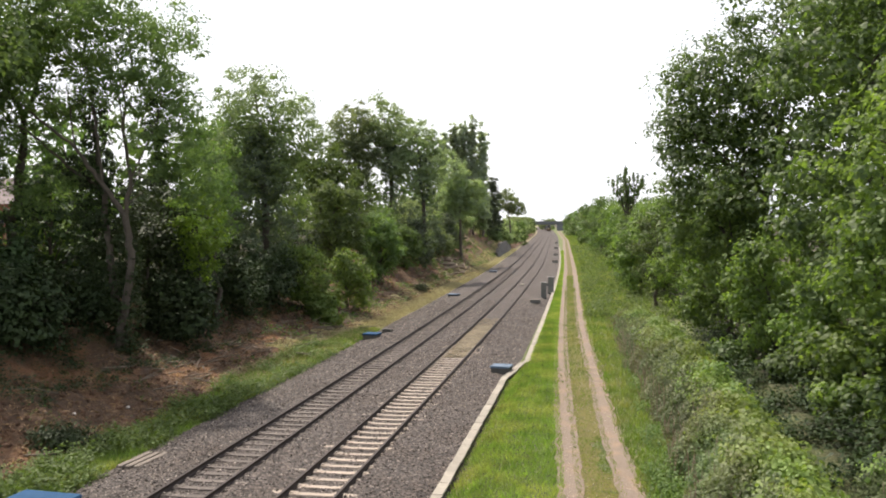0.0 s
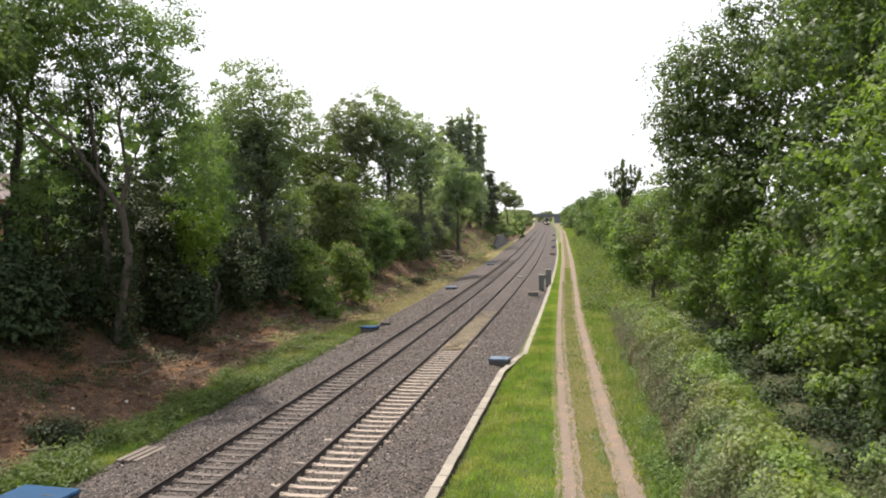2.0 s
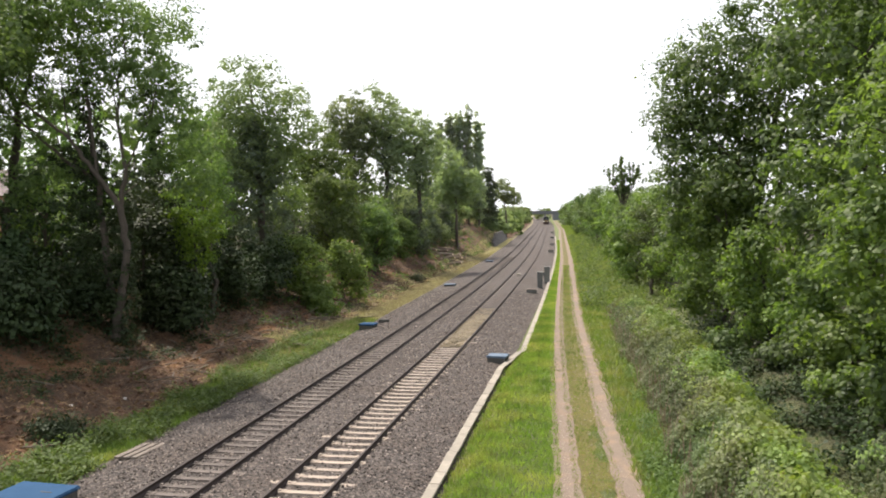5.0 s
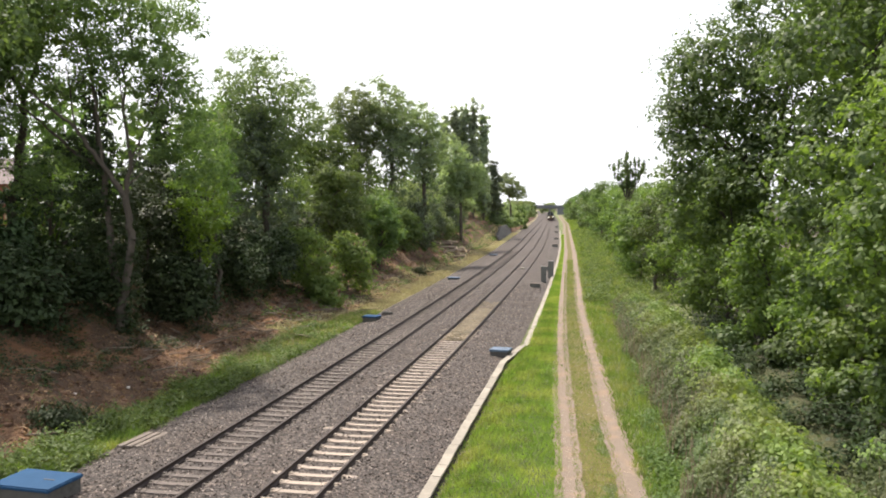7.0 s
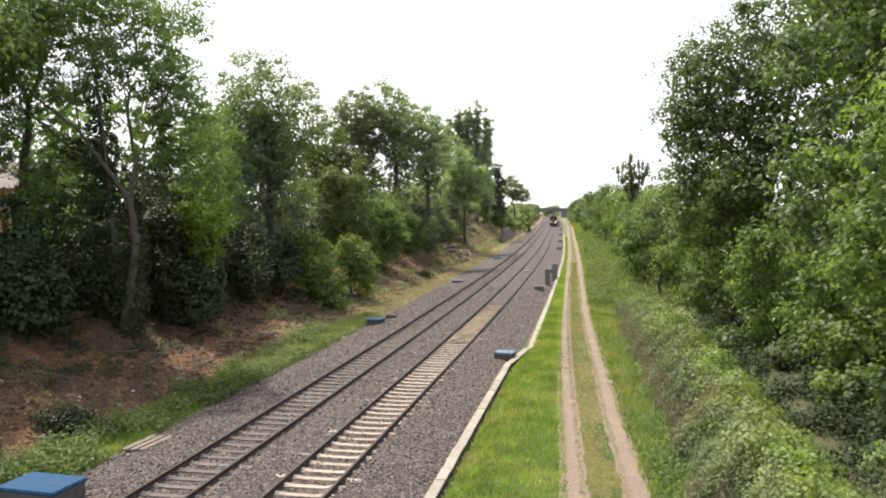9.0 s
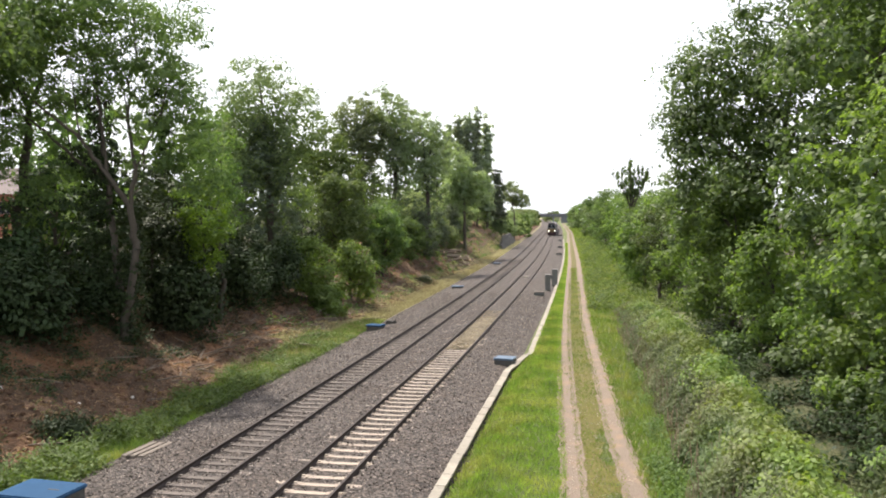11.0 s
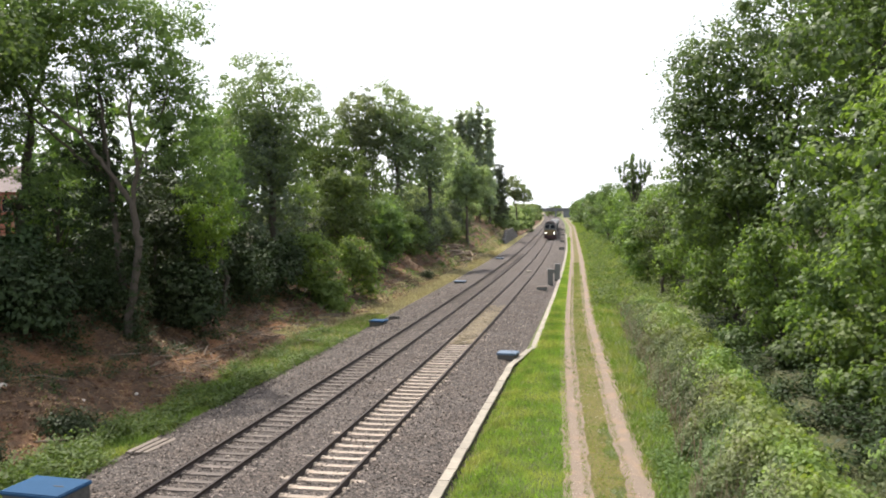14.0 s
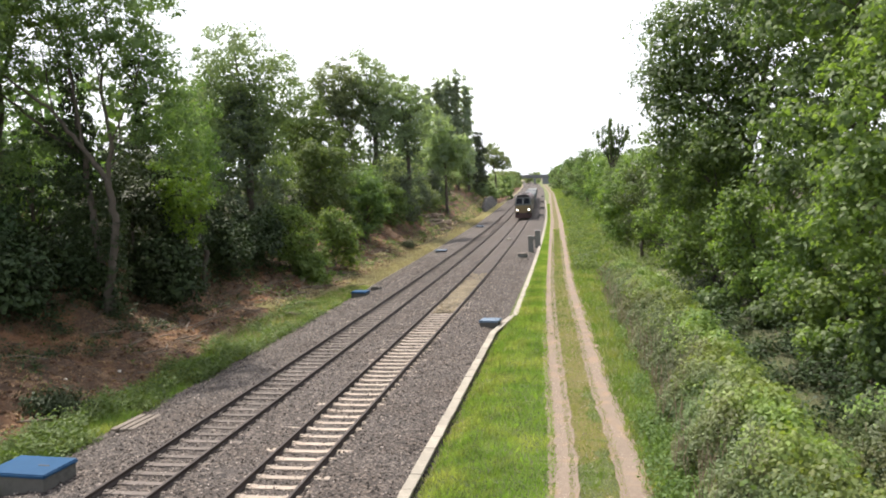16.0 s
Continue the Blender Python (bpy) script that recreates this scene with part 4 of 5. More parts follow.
# the maple and sycamore wall beside the path
# this crown's shaded look comes partly from the darkened leaf colour
tree(at(9.2, 50), "large maple tree overhanging the path verge, leaves darkened for shade", (0.4, 5.0, 0, 0),
     [(-2.0, 0, 13.4, 3.2, 3.6, 3.2), (-3.2, -0.3, 14.6, 1.9, 2.2, 1.9), (-3.6, -0.5, 11.0, 1.7, 2.0, 1.7), (2.6, -1, 17.2, 4.2, 4, 3.8), (-2.4, -0.5, 9.8, 3.2, 3.4, 2.8), (2.6, -2.2, 12.0, 4.2, 4, 3.8), (1.0, -2.6, 7.2, 4.0, 3.2, 3.0), (-2.8, -1.0, 6.4, 2.8, 2.6, 2.4)],
     640, 60, 0.25, 0.66, LEAF_SHADE, gap=0.0, shell=0.72)
tree(at(13.2, 37), "large sycamore tree with big glossy leaves", (0.4, 4.5, 0, 0),
     [(-2.6, 0, 12.0, 3.4, 3.4, 3.0), (0.5, 0, 15.5, 4.2, 4, 3.6), (-3.0, -0.5, 8.0, 3.2, 3.2, 2.8), (-2.4, -1.6, 4.6, 3.2, 3.0, 2.4), (1.6, -2, 10.5, 3.6, 3.6, 3.6)],
     440, 62, 0.25, 0.62, LEAF_SHADE, gap=0.0, shell=0.72)
tree(at(11.4, 27.5), "leafy sycamore with branches reaching the brambles", (0.32, 3.6, 0, 0),
     [(-1.6, 0, 7.4, 2.7, 2.8, 2.6), (0.4, 0, 10.4, 3.2, 3, 2.8), (-1.8, -0.6, 4.2, 2.4, 2.6, 2.2), (1.6, -1, 6.0, 2.6, 2.6, 2.6), (-0.8, -1.8, 2.6, 2.2, 2.0, 1.7), (0.8, 0.6, 13.0, 2.6, 2.6, 2.4)],
     420, 70, 0.215, 0.55, LEAF_MAPLE, gap=0.2, shell=0.72)
tree(at(14.5, 46), "tall sycamore at the back of the tree belt", (0.4, 6, 0, 0), [(0, 0, 16, 4, 4, 4), (2, 0, 12, 4, 4, 4)], 170, 36, 0.38, 0.6, LEAF_SHADE)
tree(at(16.5, 31), "tall sycamore behind the leafy front row", (0.4, 6, 0, 0), [(0, 0, 13, 3.6, 4, 4), (1, 0, 8, 3.6, 4, 4)], 180, 36, 0.36, 0.6, LEAF_SHADE)
for x, y, r, h, mat, n in ((6.6, 62, 2.4, 9.6, LEAF_MAPLE, 220), (8.8, 58, 2.6, 11.5, LEAF_MAPLE, 200), (5.0, 70, 2.2, 8.2, LEAF_SHADE, 190), (8.5, 68, 3.0, 9.5, LEAF_MAPLE, 190), (4.3, 80, 2.2, 8.2, LEAF_MAPLE, 170), (6.5, 80, 2.8, 9.0, LEAF_MAPLE, 160),
                           (3.8, 90, 2.0, 7.6, LEAF_MAPLE, 150), (5.4, 95, 2.6, 9.0, LEAF_SHADE, 150), (4.2, 102, 2.2, 8.0, LEAF_SHADE, 150), (4.4, 115, 2.4, 9.4, LEAF_MAPLE, 150), (7.0, 118, 3.0, 10.0, LEAF_SHADE, 130),
                           (3.6, 130, 2.6, 10.4, LEAF_MAPLE, 150), (3.0, 145, 2.8, 11.6, LEAF_MAPLE, 150), (2.2, 160, 3.0, 12.0, LEAF_SHADE, 140), (5.6, 155, 3.0, 12.0, LEAF_SHADE, 130), (1.4, 178, 3.0, 12.0, LEAF_ASH, 140), (0.4, 198, 3.0, 12.0, LEAF_SHADE, 140),
                           (7.3, 46.5, 2.3, 8.6, LEAF_MAPLE, 230), (8.4, 41, 2.0, 6.4, LEAF_MAPLE, 190), (9.4, 36.5, 1.8, 4.4, LEAF_MAPLE, 150), (9.6, 32, 1.6, 3.2, LEAF_MAPLE, 130), (10.0, 21.5, 1.5, 2.6, LEAF_SHADE, 130), (9.6, 25.5, 1.3, 2.2, LEAF_SHADE, 110), (8.8, 29.0, 1.2, 1.3, LEAF_MAPLE, 90), (8.0, 36, 0.9, 1.1, LEAF_SHADE, 70), (6.2, 40.5, 0.8, 1.3, LEAF_SHADE, 60)):
    bush(x, y, r, h, mat, "dense leafy bush at the edge of the path verge", n, 0.22 if y < 75 else 0.34, group="path side bushes")
for x, y, h in ((14, 62, 9.0), (17, 54, 8.0), (12, 74, 9.5), (20, 42, 8.0), (10, 90, 9.5), (15, 88, 10), (19, 66, 9), (9, 106, 9.5), (18, 26, 7), (22, 32, 8), (14.5, 22, 5.5)):
    bush(x, y, 3.2, h, LEAF_MAPLE, "broad leafy thicket inside the tree belt", 40, 0.5, group="path side bushes")
for k in range(14):
    y = 215 + k * 24 + r0.uniform(-4, 4)
    bush(float(line_x(y)) + 10.8 + r0.uniform(0, 2), y, 3.4, r0.uniform(10.0, 12.0), LEAF_ASH if k % 2 else LEAF_SHADE, "distant leafy bush beside the path", 90, 0.6, 2.4, group="path side bushes")


def spiky_tree():
    top = empty("young_tree", at(4.0, 108), "young tree with upright feathery shoots above the bushes", "tree")
    limbs, blobs = [((0, 0, -0.4), (0, 0, 8.0), 0.16, 0.08)], []
    r = random.Random(3)
    for k in range(28):
        a, tilt, ln = r.uniform(0, 6.28), r.uniform(0.05, 0.62), r.uniform(4.2, 6.6)
        tip = (math.cos(a) * math.sin(tilt) * ln, math.sin(a) * math.sin(tilt) * ln, 8.0 + math.cos(tilt) * ln)
        limbs.append(((0, 0, r.uniform(6.5, 8)), tip, 0.06, 0.015))
        for s in (0.35, 0.6, 0.85):
            blobs.append((tip[0] * s, tip[1] * s, 8 + (tip[2] - 8) * s, 0.09, 0.09, 0.6))
    child("trunk", wood("trunk", limbs, BARK), top)
    child("crown", foliage("crown", blobs, 900, 9, 0.22, 0.09, LEAF_ASH, 0.2, 0.0, 0), top)


spiky_tree()


# ---- brambles with dead stalks beside the path ----
def bramble(x, y, r, h, label, dead=110):
    """Four metres of thicket: a steep face of upright stems towards the path, a lumpy top that sinks away behind."""
    top = empty("bramble_thicket", at(x, y), label, "brambles", "bramble thicket beside the path")
    ph = rng.uniform(0, 6.28, 4)
    swell = lambda yy: 1 + 0.13 * np.sin(1.7 * yy + ph[0]) + 0.10 * np.sin(3.9 * yy + ph[1])
    front = lambda yy: -r + 0.22 * np.sin(1.3 * yy + ph[2]) + 0.14 * np.sin(3.3 * yy + ph[3])
    # upright sprays of the face, which leans back
    n = 400 if y < 40 else 220
    yy = rng.uniform(-2.3, 2.3, n)
    rise = rng.random(n)
    hh = h * swell(yy) * rng.uniform(0.3, 0.6, n)
    xx = front(yy) + 1.15 * rise
    foot = h * 0.68 * rise
    per = 20
    q = rng.random((n, per)) ** 0.8
    p = np.stack([xx[:, None] + 0.12 * q + rng.normal(0, 0.08, (n, per)), yy[:, None] + rng.normal(0, 0.09, (n, per)), foot[:, None] + hh[:, None] * q * (0.55 + 0.45 * rise[:, None])], -1)
    v, f = leaves(p.reshape(-1, 3), np.tile([-0.45, -0.3, 0.55], (n * per, 1)), 0.10, 0.55)
    child("face_leaves", np_mesh("face_leaves", v, f, LEAF_NETTLE), top, "dull grey-green leaves on upright stems")
    # arching tufts of the top
    m = 210
    ty = rng.uniform(-2.4, 2.4, m)
    s = rng.random(m)
    tx = front(ty) + 0.95 + s * 1.05 * r
    lump = 0.20 * np.sin(2.3 * tx + 1.9 * ty + ph[0]) + 0.18 * np.sin(4.1 * tx - 3.3 * ty + ph[1])
    tz = h * swell(ty) * np.interp(s, [0, 0.25, 0.5, 1.0], [0.72, 1.0, 0.85, 0.25]) + lump - 0.1
    per = 26
    d = rng.normal(0, 1, (m, per, 3)) * (0.22, 0.22, 0.15)
    p = np.stack([tx, ty, tz], -1)[:, None] + d
    v, f = leaves(p.reshape(-1, 3), d.reshape(-1, 3) * 2.5 + np.array([-0.2, -0.2, 0.6]), 0.13, 0.7)
    child("leaves", np_mesh("leaves", v, f, LEAF_BRAMBLE), top, "yellow-green bramble leaves over the top")
    vs, fs, base = [], [], 0
    for k in range(dead):
        ay = rng.uniform(-2.3, 2.3)
        lean = rng.random() ** 1.3
        ax = float(front(ay)) + 1.2 * lean - 0.1
        az = h * rng.uniform(0.4, 0.75) * (0.7 + 0.75 * lean)
        foot, tip = np.array([ax, ay, 0.0]), np.array([ax + rng.normal(0.0, 0.12), ay + rng.normal(0, 0.16), az])
        v, f = tube(np.array([foot, (foot + tip) / 2 + rng.normal(0, 0.04, 3), tip]), [0.016, 0.013, 0.007], 3)
        vs.append(v), fs.append(f + base)
        base += len(v)
    tagged(child("stubble", np_mesh("stubble", np.concatenate(vs), np.concatenate(fs), STALK), top, "dead brown upright stalks"), kind="stuff")


for x, y, r, h in ((4.5, 14.5, 2.1, 1.55), (4.5, 18.5, 2.1, 1.6), (4.5, 22.5, 2.1, 1.6), (4.45, 26.5, 2.1, 1.6), (4.4, 30.5, 2.15, 1.55), (4.3, 34.5, 2.2, 1.5), (4.2, 38.5, 2.2, 1.45), (4.0, 42.5, 2.3, 1.35), (3.9, 46.5, 2.3, 1.25), (3.7, 50.5, 2.2, 1.1), (3.4, 55, 2.0, 1.0), (3.0, 60, 1.8, 0.8), (7.2, 18.0, 1.6, 1.4)):
    bramble(x, y, r, h, "low tangled bramble thicket with dead stalks along its edge", 75 if x < 6 else 6)


# ---- grass and weeds ----
def blades(name, n, edge0, edge1, y0, y1, tall, wide, mat, label, power=1.6):
    """Grass blades between two lines given by their distance along the railway."""
    y = y0 + (y1 - y0) * rng.random(n) ** power
    lo, hi = edge0(y), edge1(y)
    x = lo + (hi - lo) * rng.random(n)
    u = x - line_x(y)
    z = ground_z(u, y) + bumps(u, y) - 0.02
    h = tall * rng.uniform(0.4, 1.4, n)
    w = wide * rng.uniform(0.7, 1.3, n) * (1 + (y - y0) / 60)
    a = rng.uniform(0, 6.28, n)
    lean = rng.normal(0, 0.4, (n, 2)) * h[:, None]
    base = np.stack([x, y, z], -1)
    side = np.stack([np.cos(a) * w, np.sin(a) * w, np.zeros(n)], -1)
    tip = base + np.stack([lean[:, 0], lean[:, 1], h], -1)
    v = np.stack([base - side, base + side, tip], 1).reshape(-1, 3)
    return tagged(new(name, np_mesh(name, v, np.arange(n * 3).reshape(-1, 3), mat)), label, "grass", kind="stuff")


rut_a = lambda y: np.interp(y, RUT_Y, RUT_A)
rut_b = lambda y: np.interp(y, RUT_Y, RUT_B)
blades("verge_grass", 95000, lambda y: trough_x(y) + 0.13, lambda y: rut_a(y) - 0.2, 14, 200, 0.15, 0.016, BLADE, "bright green mown grass between trough and path")
blades("path_centre_grass", 26000, lambda y: rut_a(y) + 0.2, lambda y: rut_b(y) - 0.24, 14, 110, 0.08, 0.014, BLADE_DARK, "short worn grass between the wheel ruts")
blades("path_centre_dry_grass", 2600, lambda y: rut_a(y) + 0.16, lambda y: rut_b(y) - 0.18, 14, 110, 0.06, 0.014, BLADE_DRY, "short straw-coloured grass between the wheel ruts")
for name, line, lo, hi in (("rut_edge_grass", rut_a, -0.34, -0.15), ("rut_edge_grass", rut_a, 0.15, 0.3), ("rut_edge_grass", rut_b, -0.34, -0.17), ("rut_edge_grass", rut_b, 0.17, 0.4)):
    blades(name, 5000, lambda y: line(y) + lo, lambda y: line(y) + hi, 14, 90, 0.09, 0.014, BLADE_DARK, "short ragged grass along the edge of a wheel rut")
blades("path_side_grass", 60000, lambda y: rut_b(y) + 0.26, lambda y: rut_b(y) + np.interp(y, [50, 75], [3.2, 6.5]), 14, 400, 0.26, 0.02, BLADE_DARK, "rough green grass beside the path")
blades("bank_edge_grass", 24000, lambda y: line_x(y) - np.interp(y, [38, 60], [9.4, 8.6]), lambda y: line_x(y) - 7.2, 14, 56, 0.2, 0.02, BLADE_DARK, "weedy green grass at the foot of the bank")
blades("bank_edge_dry_grass", 16000, lambda y: line_x(y) - np.interp(y, [38, 60], [10.0, 9.2]), lambda y: line_x(y) - 7.3, 36, 140, 0.22, 0.022, BLADE_DRY, "dry yellow grass at the foot of the bank")


def weeds(name, n, u0, u1, y0, y1, size, high, mat, label):
    """Low broad-leaved weeds in tufts."""
    y = y0 + (y1 - y0) * rng.random(n) ** 1.3
    u = rng.uniform(u0, u1, n)
    keep = np.sin(1.3 * u + 0.6 * y) * np.sin(0.8 * y - 1.1 * u) > -0.25
    u, y = u[keep], y[keep]
    m = len(u)
    c = np.stack([line_x(y) + u, y, ground_z(u, y) + bumps(u, y)], -1)
    off = rng.normal(0, 0.14, (m, 11, 3))
    off[..., 2] = np.abs(off[..., 2]) * high
    pts = (c[:, None] + off).reshape(-1, 3)
    v, f = leaves(pts, np.tile([0, 0, 1.0], (len(pts), 1)), size)
    return tagged(new(name, np_mesh(name, v, f, mat)), label, "weeds", kind="stuff")


blades("verge_dry_grass", 5200, lambda y: trough_x(y) + 0.14, lambda y: trough_x(y) + 0.5 + 0.25 * np.sin(0.9 * y), 14, 120, 0.11, 0.014, BLADE_DRY, "straw-coloured grass along the cable trough")
blades("path_side_straw", 5200, lambda y: rut_b(y) + 0.3, lambda y: rut_b(y) + 0.62 + 0.22 * np.sin(1.7 * y) * np.sin(0.6 * y), 14, 60, 0.07, 0.016, BLADE_DRY, "dead straw beside the wheel rut")
blades("verge_tufts", 6000, lambda y: trough_x(y) + 0.3, lambda y: np.minimum(trough_x(y) + 0.9 + 1.1 * (1 + np.sin(2.1 * y) * np.sin(0.83 * y)), rut_a(y) - 0.45), 14, 60, 0.2, 0.016, BLADE_DARK, "longer darker grass tufts in the verge")
weeds("far_side_weeds", 3200, 6.8, 14.0, 62, 230, 0.20, 2.4, LEAF_BUSH, "rough broad-leaved weeds between path and bushes")
weeds("bank_foot_weeds", 3800, -9.6, -7.0, 14, 48, 0.12, 1.6, LEAF_BUSH, "low broad-leaved green weeds at the foot of the bank")
weeds("path_side_weeds", 3000, 9.0, 10.6, 14, 62, 0.10, 1.3, LEAF_BUSH, "low broad-leaved weeds between path and brambles")
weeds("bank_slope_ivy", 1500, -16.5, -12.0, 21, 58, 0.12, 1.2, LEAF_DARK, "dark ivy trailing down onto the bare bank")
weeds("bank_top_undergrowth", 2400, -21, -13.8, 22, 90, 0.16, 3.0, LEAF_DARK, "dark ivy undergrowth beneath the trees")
# near-black leaves paint the shaded gap behind the hedge and under the trees
weeds("hedge_back_weeds", 2200, 12.4, 15.6, 14, 52, 0.15, 2.6, LEAF_DARK, "nettles and weeds behind the bramble thicket, darkened for shade")
weeds("tree_belt_undergrowth", 2400, 13.6, 20, 15, 80, 0.18, 2.6, LEAF_DARK, "undergrowth beneath the tree belt, leaves darkened for shade")


def litter(name, n, u0, u1, y0, y1, label):
    y = y0 + (y1 - y0) * rng.random(n) ** 1.4
    u = rng.uniform(u0, u1, n)
    c = np.stack([line_x(y) + u, y, ground_z(u, y) + bumps(u, y) + 0.03], -1)
    v, f = leaves(c, np.tile([0, 0, 1.0], (n, 1)), 0.16, 0.3)
    return tagged(new(name, np_mesh(name, v, f, TWIG)), label, "leaf litter", kind="stuff")


blades("bank_straw", 24000, lambda y: line_x(y) - 11.0, lambda y: line_x(y) - 7.4, 44, 215, 0.16, 0.024, BLADE_DRY, "short straw and dry stems on the bare bank")
weeds("slope_regrowth", 700, -14.5, -9.3, 95, 215, 0.26, 1.8, LEAF_BUSH, "green regrowth and weeds on the cleared slope")
weeds("bank_brush", 420, -13.5, -9.4, 46, 170, 0.2, 1.6, LEAF_BUSH, "patches of low green regrowth on the bank")
weeds("verge_weeds", 420, 4.2, 6.4, 14, 60, 0.07, 1.2, LEAF_BUSH, "small dark green weeds in the mown grass")
for x, y, r in ((-20.6, 24.4, 0.22), (-20.9, 25.3, 0.16), (-21.0, 24.0, 0.12), (-18.9, 27.0, 0.07), (-18.2, 29.4, 0.08)):
    bm = bmesh.new()
    bmesh.ops.create_icosphere(bm, subdivisions=2, radius=r)
    for v in bm.verts:
        v.co *= 1 + 0.25 * math.sin(9 * v.co.x / r + 3) * math.sin(4 * v.co.y / r + x)
        v.co.z *= 0.7
    st = empty("stone", pose(x, y, on_ground(x - float(line_x(y)), y) + r * 0.35), "pale loose stone on the bare bank", "stone", "loose stones")
    part("boulder", bm, WHITE_STONE, st)
CLOD = leafy("soil_clod", (0.05, 0.03, 0.018), (0.26, 0.165, 0.095), 0.1, 0.0)
stones("soil_clods", 3600, -13.8, -9.0, 18, 125, 0.03, 0.13, lambda u, y: ground_z(u, y) + bumps(u, y), CLOD, "crumbled brown soil clods on the bare bank")


def brushwood(name, n, x0, y0, rx, ry, label):
    vs, fs, base = [], [], 0
    for k in range(n):
        x, y = x0 + rng.normal(0, rx), y0 + rng.normal(0, ry)
        z = on_ground(x - float(line_x(y)), y)
        a, ln = rng.uniform(0, 6.28), rng.uniform(0.5, 1.8)
        p = np.array([x, y, z + rng.uniform(0.0, 0.25)])
        q = p + np.array([math.cos(a) * ln, math.sin(a) * ln, rng.uniform(-0.1, 0.35)])
        v, f = tube(np.array([p, (p + q) / 2 + rng.normal(0, 0.06, 3), q]), [0.035, 0.028, 0.012], 4)
        vs.append(v), fs.append(f + base)
        base += len(v)
    tagged(new(name, np_mesh(name, np.concatenate(vs), np.concatenate(fs), LOG)), label, "brushwood", kind="stuff")


brushwood("brushwood", 320, -19.6, 112, 1.4, 7.0, "cut branches heaped among the felled logs")
brushwood("loose_branches", 340, -18.8, 58, 1.0, 16.0, "thin dead branches strewn over the bare bank")
litter("bank_litter", 24000, -15.0, -9.0, 15, 130, "dead brown leaves and twigs on the bare bank")
weeds("bank_weeds", 260, -14.5, -10, 16, 110, 0.13, 1.4, LEAF_BUSH, "scattered green weeds on the bare bank")
stones("path_pebbles", 2600, 6.4, 8.8, 14, 55, 0.008, 0.022, lambda u, y: ground_z(u, y) + 0.035, STONES_PALE, "pale pebbles on the worn path")
for x, y, r, h in ((-17.5, 24.3, 0.95, 0.6), (-18.1, 20.9, 0.6, 0.8), (-17.8, 83, 1.0, 0.9)):
    bush(x, y, r, h, LEAF_DARK, "low dark scrub on bare soil", 60, 0.12)


# ---- logs, wall, house, bridge ----
def log_pile():
    r = random.Random(8)
    for k in range(22):
        a = r.uniform(-1.0, 1.0)
        x, y = -19.6 + r.uniform(-1.8, 1.6), 114 + r.uniform(-7, 6)
        ln, rad = r.uniform(1.4, 3.0), r.uniform(0.10, 0.22)
        z = on_ground(x - float(line_x(y)), y) + rad * 0.9 + (0.3 if k % 3 == 0 else 0)
        top = empty("log", pose(x, y, z, r.uniform(-8, 8), 0, 90 + math.degrees(a)), "felled log lying on the cleared bank", "log", "felled logs")
        part("bark", rod(bmesh.new(), (0, -ln / 2, 0), (0, ln / 2, 0), rad, rad * 0.85, 9), LOG, top)
        for s in (-1, 1):
            part("sawn_end", rod(bmesh.new(), (0, s * ln / 2, 0), (0, s * (ln / 2 + 0.01), 0), rad * 0.86, rad * 0.8, 9), LOG_END, top)


log_pile()
for x, y, r, h, mat in ((-23.6, 103, 2.0, 4.6, LEAF_HAZE), (-23.4, 110, 1.8, 3.6, LEAF_BUSH), (-24.0, 121, 2.0, 4.6, LEAF_HAZE), (-24.8, 131, 2.2, 5.0, LEAF_BUSH), (-26.0, 142, 2.0, 4.4, LEAF_HAZE), (-23.4, 96, 1.8, 4.4, LEAF_BUSH), (-23.0, 190, 1.9, 3.2, LEAF_HAZE), (-22.9, 199, 1.8, 3.4, LEAF_BUSH), (-22.6, 207, 1.9, 3.6, LEAF_HAZE), (-26.6, 192, 2.4, 5.4, LEAF_HAZE), (-25.6, 200, 2.2, 4.6, LEAF_BUSH)):
    bush(x, y, r, h, mat, "grey-green bush on the slope above the wall", 90, 0.36)


def stone_wall():
    top = tagged(new("retaining_wall"), "grey stone retaining wall at the foot of the bank", "wall", kind="structure")
    r = random.Random(5)
    me = bpy.data.meshes.new("stone_block")
    bm = box(-0.35, -0.65, 0, 0.35, 0.65, 0.34, bevel=0.04)
    bm.to_mesh(me)
    bm.free()
    me.materials.append(STONE_WALL)
    for row in range(8):
        for k in range(33):
            y = 168 + k * 1.33 + (row % 2) * 0.6
            if row > min(2 + k // 3, 6):
                continue
            x = float(line_x(y)) - 9.1 - row * 0.13
            child("stone_block", me, top).matrix_basis = pose(x + r.uniform(-0.05, 0.05), y, -0.35 + row * 0.35, 0, 0, r.uniform(-2, 2))


stone_wall()


